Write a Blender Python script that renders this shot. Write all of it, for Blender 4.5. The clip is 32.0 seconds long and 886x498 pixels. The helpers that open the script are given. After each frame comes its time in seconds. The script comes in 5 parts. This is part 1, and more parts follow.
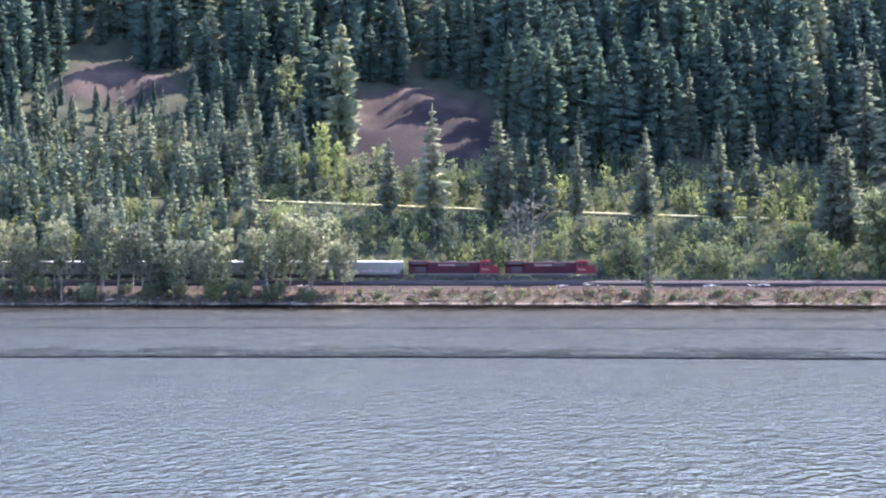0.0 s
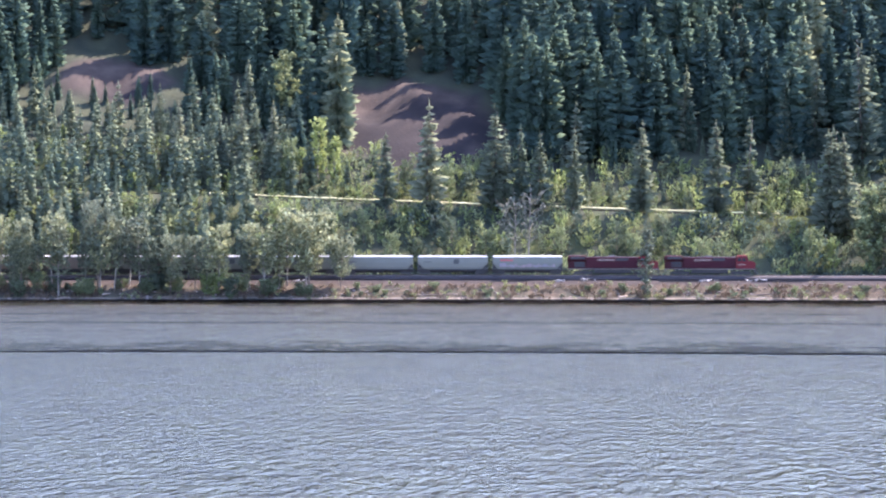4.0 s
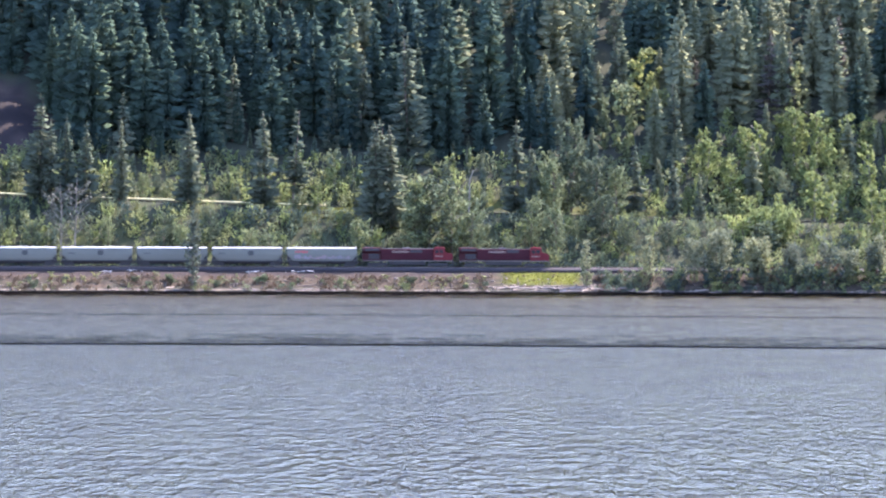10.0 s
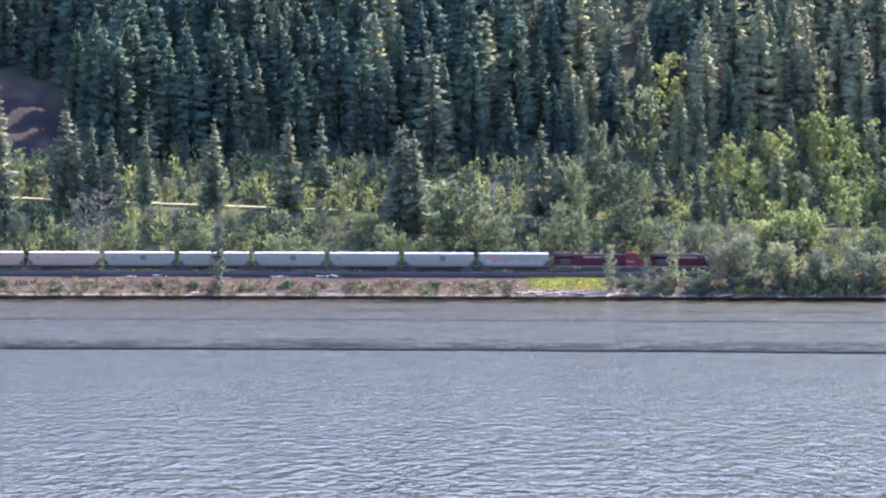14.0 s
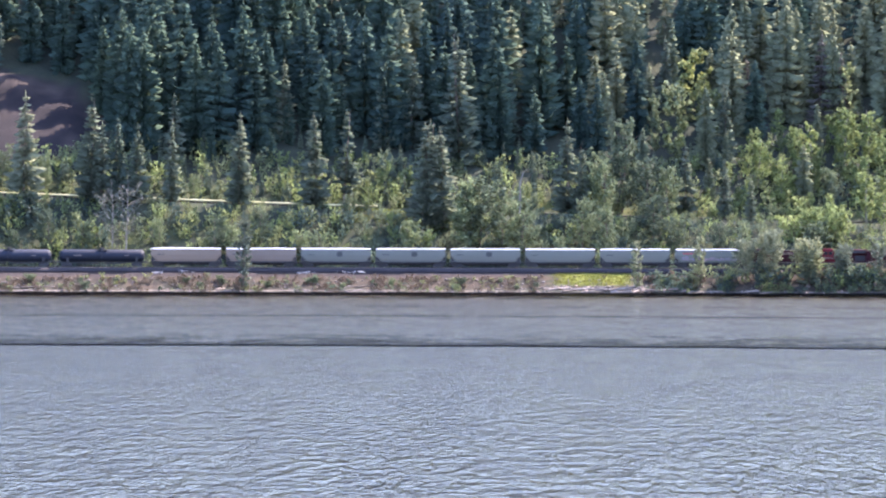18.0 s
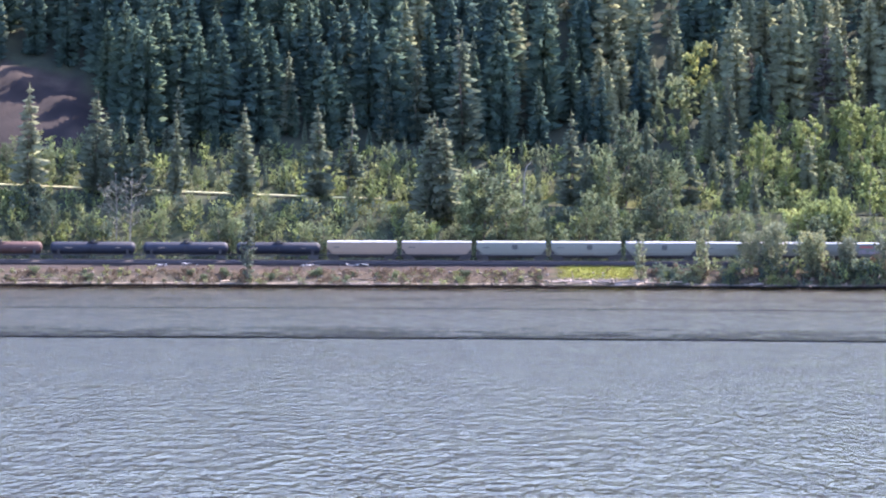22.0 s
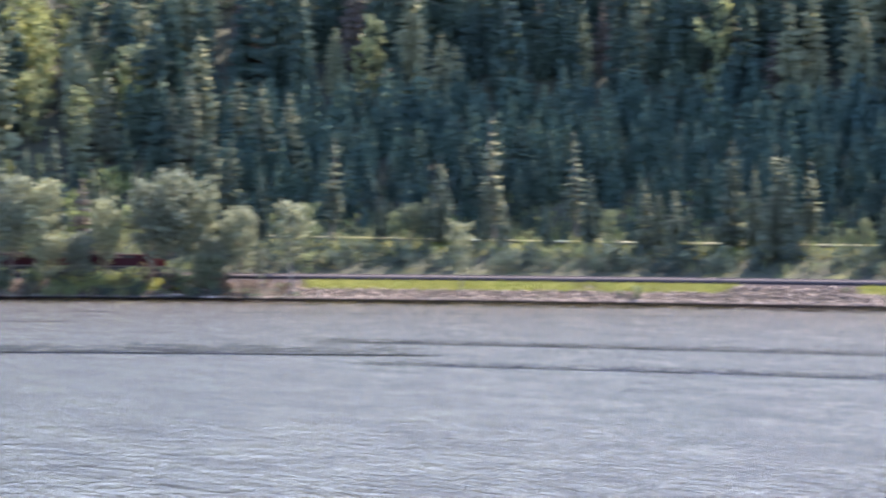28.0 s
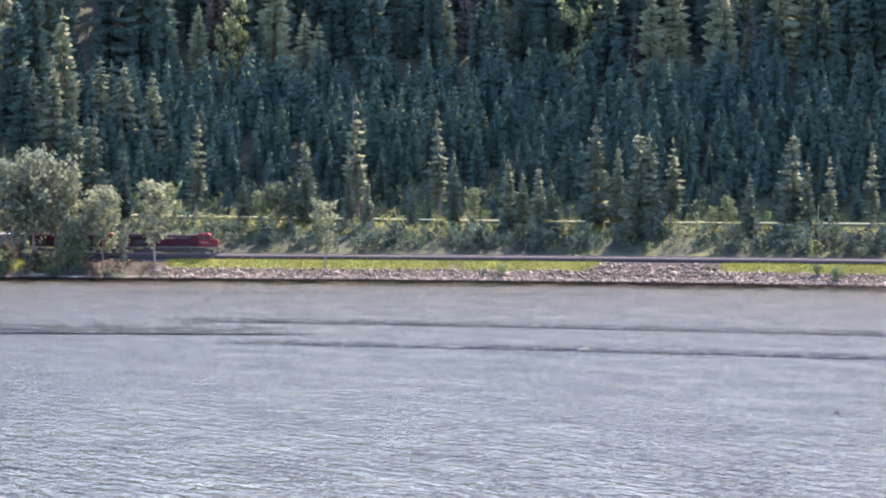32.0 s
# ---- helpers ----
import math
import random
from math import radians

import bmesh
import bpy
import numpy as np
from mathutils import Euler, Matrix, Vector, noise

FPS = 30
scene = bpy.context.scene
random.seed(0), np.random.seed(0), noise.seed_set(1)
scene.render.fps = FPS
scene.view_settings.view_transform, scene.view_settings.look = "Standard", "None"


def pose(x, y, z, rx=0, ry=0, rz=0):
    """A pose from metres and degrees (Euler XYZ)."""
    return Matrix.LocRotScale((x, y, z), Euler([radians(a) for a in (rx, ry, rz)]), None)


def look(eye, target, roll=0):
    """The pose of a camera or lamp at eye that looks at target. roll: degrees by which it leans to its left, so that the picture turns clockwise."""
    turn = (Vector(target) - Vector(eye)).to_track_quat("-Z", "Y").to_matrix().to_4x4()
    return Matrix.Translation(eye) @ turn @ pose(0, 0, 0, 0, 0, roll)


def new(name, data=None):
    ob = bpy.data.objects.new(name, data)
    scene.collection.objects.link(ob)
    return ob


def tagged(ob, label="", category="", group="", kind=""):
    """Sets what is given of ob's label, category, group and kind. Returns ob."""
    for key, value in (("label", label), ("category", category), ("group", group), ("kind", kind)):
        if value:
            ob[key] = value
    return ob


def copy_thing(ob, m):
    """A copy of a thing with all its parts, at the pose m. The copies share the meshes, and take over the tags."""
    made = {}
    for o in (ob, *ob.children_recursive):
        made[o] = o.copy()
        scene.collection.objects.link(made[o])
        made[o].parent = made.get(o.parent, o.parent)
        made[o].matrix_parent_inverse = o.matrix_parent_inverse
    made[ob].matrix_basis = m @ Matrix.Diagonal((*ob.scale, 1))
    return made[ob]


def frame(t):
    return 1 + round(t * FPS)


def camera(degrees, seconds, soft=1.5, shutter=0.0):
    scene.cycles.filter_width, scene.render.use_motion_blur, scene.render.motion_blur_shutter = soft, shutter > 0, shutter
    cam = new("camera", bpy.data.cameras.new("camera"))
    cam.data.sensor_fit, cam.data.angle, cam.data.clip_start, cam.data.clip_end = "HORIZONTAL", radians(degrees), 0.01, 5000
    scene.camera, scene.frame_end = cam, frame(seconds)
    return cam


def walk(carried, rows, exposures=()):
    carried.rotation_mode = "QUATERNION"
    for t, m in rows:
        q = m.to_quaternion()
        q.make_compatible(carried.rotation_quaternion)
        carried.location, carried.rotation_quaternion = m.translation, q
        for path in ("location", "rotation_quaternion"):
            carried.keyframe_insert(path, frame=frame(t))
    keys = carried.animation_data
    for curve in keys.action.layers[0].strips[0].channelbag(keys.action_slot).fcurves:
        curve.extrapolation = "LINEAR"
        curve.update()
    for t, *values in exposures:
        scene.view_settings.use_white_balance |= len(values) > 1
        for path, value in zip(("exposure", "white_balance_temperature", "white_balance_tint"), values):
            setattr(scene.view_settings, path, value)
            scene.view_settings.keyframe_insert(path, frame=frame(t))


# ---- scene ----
# ---------------------------------------------------------------- camera
EYE = 14.0


def aim(yaw, pitch, roll):
    """Handheld camera on the near bank: yaw to the right of +Y, pitch up, roll, in degrees."""
    return pose(0, 0, EYE, 90 + pitch, 0, -yaw) @ pose(0, 0, 0, 0, 0, roll)


cam = camera(15.0, 32.0, soft=2.15, shutter=0.95)
walk(cam, [(t, aim(a, b, c)) for t, a, b, c in (
    (0.0, -7.773, -0.030, 0.013), (0.5, -7.696, -0.044, 0.045), (1.0, -7.692, -0.058, 0.034), (1.5, -7.743, -0.059, 0.027),
    (2.0, -7.717, -0.043, 0.068), (2.5, -7.817, -0.045, 0.019), (4.5, -7.699, -0.131, 0.058), (5.0, -7.632, -0.114, 0.077),
    (5.5, -6.859, -0.140, 0.074), (6.0, -5.497, -0.382, 0.195), (6.5, -3.637, -0.452, 0.120), (7.0, -1.625, -0.327, 0.229),
    (7.5, -0.236, -0.265, 0.224), (8.0, 0.106, -0.260, 0.205), (8.5, 0.172, -0.265, 0.175), (9.0, 0.001, -0.310, 0.172),
    (9.5, 0.002, -0.283, 0.159), (10.0, -0.021, -0.254, 0.179), (10.5, -0.036, -0.236, 0.165), (11.0, -0.133, -0.237, 0.161),
    (11.5, -0.192, -0.235, 0.183), (12.0, -0.201, -0.190, 0.166), (12.5, -0.222, -0.189, 0.171), (13.0, -0.301, -0.193, 0.192),
    (13.5, -0.359, -0.194, 0.189), (14.0, -0.436, -0.173, 0.169), (14.5, -0.506, -0.141, 0.164), (16.5, -0.665, -0.157, 0.170),
    (17.0, -0.754, -0.151, 0.181), (17.5, -0.848, -0.215, 0.170), (18.0, -0.885, -0.242, 0.138), (18.5, -0.894, -0.223, 0.108),
    (19.0, -0.885, -0.258, 0.134), (19.5, -0.954, -0.257, 0.134), (20.0, -0.988, -0.261, 0.155), (20.5, -0.989, -0.261, 0.141),
    (21.0, -0.968, -0.273, 0.132), (21.5, -0.977, -0.300, 0.155), (22.0, -0.951, -0.368, 0.210), (22.5, -0.877, -0.379, 0.208),
    (23.0, -0.832, -0.376, 0.176), (23.5, -0.440, -0.298, 0.211), (24.0, -0.069, -0.201, 0.252), (24.5, 0.222, -0.085, 0.284),
    (24.8, 0.312, -0.049, 0.251), (24.9, 2.750, -0.030, 0.140), (25.0, 3.073, -0.008, 0.032), (25.1, 3.350, -0.030, 0.090),
    (25.2, 3.850, -0.060, 0.140), (25.3, 4.953, -0.089, 0.187), (25.4, 5.750, -0.112, 0.260), (25.5, 6.564, -0.136, 0.342),
    (26.0, 9.699, -0.231, 0.350), (26.5, 11.831, -0.311, 0.349), (28.5, 21.210, -0.106, 0.391), (29.0, 21.645, -0.164, 0.282),
    (29.5, 21.967, -0.223, 0.262), (30.0, 22.454, -0.404, 0.162), (30.5, 22.222, -0.414, 0.221), (31.0, 22.132, -0.436, 0.195),
    (31.5, 22.017, -0.452, 0.315), (32.0, 21.959, -0.472, 0.274))],
    exposures=((0.0, 2.80, 6000, 30), (5.0, 2.80, 6000, 30), (8.0, 2.72, 5960, 30), (23.0, 2.70, 6000, 30), (29.0, 2.69, 6360, 29), (32.0, 2.69, 6360, 29)))

# ---------------------------------------------------------------- light
SUN_AZ, SUN_EL = 57.0, 51.0
world = bpy.data.worlds.new("world")
scene.world = world
world.use_nodes = True
wn = world.node_tree
sky = wn.nodes.new("ShaderNodeTexSky")
sky.sky_type = "NISHITA"
sky.sun_disc = False
sky.sun_elevation, sky.sun_rotation = radians(SUN_EL), radians(SUN_AZ)
sky.air_density, sky.dust_density, sky.ozone_density = 1.0, 0.9, 1.0
wn.links.new(sky.outputs[0], wn.nodes["Background"].inputs[0])
wn.nodes["Background"].inputs[1].default_value = 0.15

sun_data = bpy.data.lights.new("sun", "SUN")
sun_data.energy, sun_data.angle, sun_data.color = 3.6, radians(0.53), (1.0, 0.87, 0.66)
sun = new("sun", sun_data)
sun.matrix_world = look((0, 0, 0), (-math.sin(radians(SUN_AZ)) * math.cos(radians(SUN_EL)),
                                    -math.cos(radians(SUN_AZ)) * math.cos(radians(SUN_EL)),
                                    -math.sin(radians(SUN_EL))))


# ---------------------------------------------------------------- materials
def mat(name, rgb, rough=0.8, metal=0.0, var=0.25, scale=1.0, bump=0.0, bump_scale=8.0, spec=0.5,
        island=0.0, obj=0.0, tint=None, leaf=0.0):
    """Procedural surface: base colour broken up at two scales, per piece and per object."""
    m = bpy.data.materials.new(name)
    m.use_nodes = True
    n, l = m.node_tree.nodes, m.node_tree.links
    p = n["Principled BSDF"]
    p.inputs["Roughness"].default_value = rough
    p.inputs["Metallic"].default_value = metal
    p.inputs["Specular IOR Level"].default_value = spec
    tc = n.new("ShaderNodeTexCoord")

    def ns(sc, detail=4):
        t = n.new("ShaderNodeTexNoise")
        t.inputs["Scale"].default_value = sc
        t.inputs["Detail"].default_value = detail
        l.new(tc.outputs["Object"], t.inputs["Vector"])
        return t.outputs["Fac"]

    def rng(src, a, b):
        r = n.new("ShaderNodeMapRange")
        l.new(src, r.inputs["Value"])
        r.inputs["To Min"].default_value, r.inputs["To Max"].default_value = a, b
        return r.outputs["Result"]

    def mul(a, b):
        x = n.new("ShaderNodeMath")
        x.operation = "MULTIPLY"
        l.new(a, x.inputs[0]), l.new(b, x.inputs[1])
        return x.outputs[0]

    fac = mul(rng(ns(scale), 1 - var, 1 + var), rng(ns(scale * 9, 2), 1 - var * 0.6, 1 + var * 0.6))
    if island:
        g = n.new("ShaderNodeNewGeometry")
        fac = mul(fac, rng(g.outputs["Random Per Island"], 1 - island, 1 + island))
    if obj:
        o = n.new("ShaderNodeObjectInfo")
        fac = mul(fac, rng(o.outputs["Random"], 1 - obj, 1 + obj))
    mix = n.new("ShaderNodeMix")
    mix.data_type = "RGBA"
    mix.inputs["A"].default_value = (*rgb, 1)
    mix.inputs["B"].default_value = (*(tint or rgb), 1)
    if obj:
        l.new(n["Object Info"].outputs["Random"], mix.inputs["Factor"])
    else:
        l.new(rng(ns(scale * 0.35, 2), -0.6, 1.6), mix.inputs["Factor"])
    sc = n.new("ShaderNodeVectorMath")
    sc.operation = "SCALE"
    l.new(mix.outputs["Result"], sc.inputs[0]), l.new(fac, sc.inputs["Scale"])
    l.new(sc.outputs[0], p.inputs["Base Color"])
    if bump:
        b = n.new("ShaderNodeBump")
        b.inputs["Strength"].default_value = bump
        l.new(ns(bump_scale, 5), b.inputs["Height"])
        l.new(b.outputs[0], p.inputs["Normal"])
    if leaf:
        tr = n.new("ShaderNodeBsdfTranslucent")
        l.new(sc.outputs[0], tr.inputs["Color"])
        mx = n.new("ShaderNodeMixShader")
        mx.inputs[0].default_value = leaf
        l.new(p.outputs[0], mx.inputs[1]), l.new(tr.outputs[0], mx.inputs[2])
        l.new(mx.outputs[0], n["Material Output"].inputs["Surface"])
    return m


# Spruce needles of the back slope: its haze and shade put into the colour.
NEEDLE = mat("needles_dark_hazed", (0.043, 0.078, 0.070), 0.8, spec=0.05, var=0.4, scale=0.12, island=0.3, tint=(0.076, 0.116, 0.076), leaf=0.40)
# Darker copy of the young needles: the right-hand stand's shade in its colour.
NEEDLE_EVEN = mat("needles_even_shaded", (0.044, 0.086, 0.076), 0.8, spec=0.05, var=0.3, scale=0.12, island=0.22, tint=(0.062, 0.108, 0.078), leaf=0.34)
# Lighter copy of the spruce needles: sunlight on the front trees put in.
NEEDLE_ONE = mat("needles", (0.096, 0.134, 0.098), 0.75, spec=0.05, var=0.25, scale=0.3, island=0.35, obj=0.25, tint=(0.152, 0.170, 0.108), leaf=0.42)
NEEDLE_YOUNG = mat("needles_young", (0.092, 0.136, 0.100), 0.75, spec=0.05, var=0.3, scale=0.10, island=0.22, tint=(0.120, 0.143, 0.088), leaf=0.3)
# Olive needles, made paler to carry the brighter light on the right slope.
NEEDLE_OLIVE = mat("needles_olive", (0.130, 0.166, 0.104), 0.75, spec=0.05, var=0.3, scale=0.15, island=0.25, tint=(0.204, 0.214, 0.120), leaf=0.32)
NEEDLE_RED = mat("needles_dying", (0.085, 0.090, 0.075), 0.75, spec=0.05, var=0.3, scale=0.3, island=0.4, tint=(0.11, 0.095, 0.080), leaf=0.3)
LEAF = mat("leaves", (0.086, 0.122, 0.086), 0.65, spec=0.12, var=0.35, scale=0.4, island=0.5, obj=0.25, tint=(0.142, 0.178, 0.092), leaf=0.45)
LEAF_LIGHT = mat("leaves_light", (0.180, 0.240, 0.100), 0.65, spec=0.12, var=0.4, scale=0.25, island=0.5, obj=0.2, tint=(0.262, 0.312, 0.120), leaf=0.5)
LEAF_GREY = mat("leaves_grey_green", (0.132, 0.166, 0.126), 0.65, spec=0.12, var=0.3, scale=0.4, island=0.45, obj=0.2, tint=(0.205, 0.225, 0.125), leaf=0.4)
LEAF_BRUSH = mat("brush_leaves", (0.100, 0.142, 0.108), 0.65, spec=0.12, var=0.45, scale=0.12, island=0.45, tint=(0.240, 0.268, 0.100), leaf=0.45)
DRY = mat("dry_weeds", (0.095, 0.082, 0.052), 0.8, var=0.3, scale=0.2, island=0.4, tint=(0.120, 0.082, 0.056), leaf=0.3)
# Darker leaf copy: shade among the bushes is put into the colour.
LEAF_SHADED = mat("shaded_brush_leaves", (0.042, 0.070, 0.064), 0.65, spec=0.2, var=0.35, scale=0.15, island=0.4, tint=(0.074, 0.110, 0.080), leaf=0.42)
TWIG = mat("bare_twigs", (0.082, 0.092, 0.074), 0.9, var=0.3, scale=1.0, island=0.3)
BARK = mat("bark", (0.13, 0.105, 0.085), 0.9, var=0.35, scale=1.2, bump=0.4)
BARK_PALE = mat("birch_bark", (0.165, 0.155, 0.135), 0.8, var=0.35, scale=1.5, bump=0.2)
GRASS = mat("grass_blades", (0.126, 0.150, 0.027), 0.7, spec=0.1, var=0.3, scale=0.25, island=0.4, tint=(0.170, 0.168, 0.040), leaf=0.35)
ROCK = mat("riprap", (0.150, 0.116, 0.086), 0.9, var=0.35, scale=0.6, island=0.65, bump=0.5, bump_scale=3, tint=(0.235, 0.186, 0.138))
LOG = mat("driftwood", (0.205, 0.168, 0.138), 0.85, var=0.4, scale=1.0, obj=0.5, bump=0.3)
RED = mat("loco_red", (0.050, 0.011, 0.016), 0.6, var=0.2, scale=0.5, spec=0.12, tint=(0.036, 0.010, 0.016))
CAB_RED = mat("loco_cab_red", (0.130, 0.016, 0.020), 0.55, spec=0.15, var=0.12, scale=0.6, tint=(0.105, 0.015, 0.019))
MAROON = mat("loco_dark_maroon", (0.038, 0.009, 0.012), 0.6, var=0.25, scale=0.6, spec=0.15)
DARK = mat("underframe_black", (0.025, 0.025, 0.028), 0.7, var=0.3, scale=1.5)
GREY_ROOF = mat("loco_roof_grey", (0.10, 0.095, 0.10), 0.6, var=0.3, scale=1.0)
STEEL = mat("steel", (0.07, 0.062, 0.06), 0.6, 0.3, var=0.3, scale=2)
RAILSTEEL = mat("rail_steel", (0.085, 0.062, 0.055), 0.7, 0.0, var=0.2, scale=1)
GLASS_DARK = mat("cab_glass", (0.02, 0.025, 0.03), 0.08, var=0.1, spec=0.8)
WHITE_LETTER = mat("white_lettering", (0.20, 0.15, 0.12), 0.6, var=0.1)
HOPPER_WHITE = mat("hopper_white", (0.124, 0.128, 0.104), 0.5, var=0.10, scale=0.35, obj=0.05, tint=(0.108, 0.114, 0.094))
HOPPER_CREAM = mat("hopper_cream", (0.200, 0.142, 0.096), 0.55, var=0.12, scale=0.35, obj=0.05, tint=(0.160, 0.124, 0.096))
# Hopper roofs far paler than the sides: sunlight from above put into the colour.
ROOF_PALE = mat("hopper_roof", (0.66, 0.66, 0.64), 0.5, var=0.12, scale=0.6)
LOGO = mat("dark_emblem", (0.038, 0.042, 0.040), 0.6, var=0.1)
LOGO_RED = mat("red_lettering", (0.40, 0.06, 0.06), 0.6, var=0.1)
GRAFFITI = mat("spray_paint", (0.25, 0.16, 0.15), 0.6, var=0.4, scale=1.2, tint=(0.15, 0.16, 0.2))
TANK_BLACK = mat("tank_black", (0.015, 0.019, 0.031), 0.62, var=0.25, scale=0.5, spec=0.25, obj=0.15)
TANK_RUST = mat("tank_rusty", (0.075, 0.036, 0.030), 0.62, var=0.35, scale=0.5, spec=0.25, tint=(0.050, 0.032, 0.032))
# Cream yellow in place of galvanised grey: sunlight at the road edge put in.
RAILBEAM = mat("guard_rail_sunlit_cream", (0.74, 0.68, 0.38), 0.6, 0.0, var=0.12, scale=0.5)
WOODPOST = mat("timber_post", (0.20, 0.16, 0.12), 0.9, var=0.3)
TIE = mat("tie_timber", (0.10, 0.085, 0.075), 0.95, var=0.3, obj=0.2)
CABLE = mat("cable", (0.05, 0.05, 0.055), 0.6, var=0.1)
ASPHALT = mat("asphalt", (0.085, 0.082, 0.080), 0.9, var=0.2, scale=0.5)


def ground_material():
    m = bpy.data.materials.new("ground_cover")
    m.use_nodes = True
    n, l = m.node_tree.nodes, m.node_tree.links
    p = n["Principled BSDF"]
    p.inputs["Roughness"].default_value = 0.95
    p.inputs["Specular IOR Level"].default_value = 0.2
    tc = n.new("ShaderNodeTexCoord")

    def ns(sc, d=5):
        t = n.new("ShaderNodeTexNoise")
        t.inputs["Scale"].default_value, t.inputs["Detail"].default_value = sc, d
        l.new(tc.outputs["Object"], t.inputs["Vector"])
        return t.outputs["Fac"]

    def two(a, b, sc):
        r = n.new("ShaderNodeValToRGB")
        r.color_ramp.elements[0].position, r.color_ramp.elements[1].position = 0.35, 0.65
        r.color_ramp.elements[0].color, r.color_ramp.elements[1].color = (*a, 1), (*b, 1)
        l.new(ns(sc), r.inputs[0])
        return r.outputs[0]

    a1, a2 = n.new("ShaderNodeAttribute"), n.new("ShaderNodeAttribute")
    a1.attribute_name, a2.attribute_name = "cover_a", "cover_b"
    s1, s2 = n.new("ShaderNodeSeparateColor"), n.new("ShaderNodeSeparateColor")
    l.new(a1.outputs["Color"], s1.inputs[0]), l.new(a2.outputs["Color"], s2.inputs[0])
    col = two((0.020, 0.027, 0.020), (0.036, 0.043, 0.026), 0.15)
    for src, c in ((s1.outputs[0], two((0.024, 0.021, 0.021), (0.042, 0.034, 0.034), 0.8)),      # ballast and gravel
                   (s1.outputs[1], two((0.090, 0.110, 0.020), (0.140, 0.152, 0.030), 0.3)),         # grass
                   (s1.outputs[2], two((0.013, 0.0115, 0.0135), (0.020, 0.017, 0.018), 0.12)),        # slide soil, with the slope's shade put into its dark colour
                   (s2.outputs[0], two((0.12, 0.10, 0.085), (0.23, 0.19, 0.155), 0.5)),          # beach sand
                   (s2.outputs[2], two((0.036, 0.028, 0.025), (0.066, 0.052, 0.044), 0.2)),       # fresh soil at the slips' edges
                   (s2.outputs[1], two((0.026, 0.022, 0.018), (0.070, 0.052, 0.036), 0.6))):       # dry weeds
        mx = n.new("ShaderNodeMix")
        mx.data_type = "RGBA"
        l.new(src, mx.inputs["Factor"]), l.new(col, mx.inputs["A"]), l.new(c, mx.inputs["B"])
        col = mx.outputs["Result"]
    waterline_dark = n.new("ShaderNodeMix")       # wet stones, darkened further to carry the dark reflection at the water
    waterline_dark.data_type = "RGBA"
    waterline_dark.inputs["B"].default_value = (0.012, 0.012, 0.012, 1)
    l.new(a2.outputs["Alpha"], waterline_dark.inputs["Factor"]), l.new(col, waterline_dark.inputs["A"])
    col = waterline_dark.outputs["Result"]
    l.new(col, p.inputs["Base Color"])
    b = n.new("ShaderNodeBump")
    b.inputs["Strength"].default_value, b.inputs["Distance"].default_value = 0.5, 0.3
    l.new(ns(1.5, 6), b.inputs["Height"]), l.new(b.outputs[0], p.inputs["Normal"])
    return m


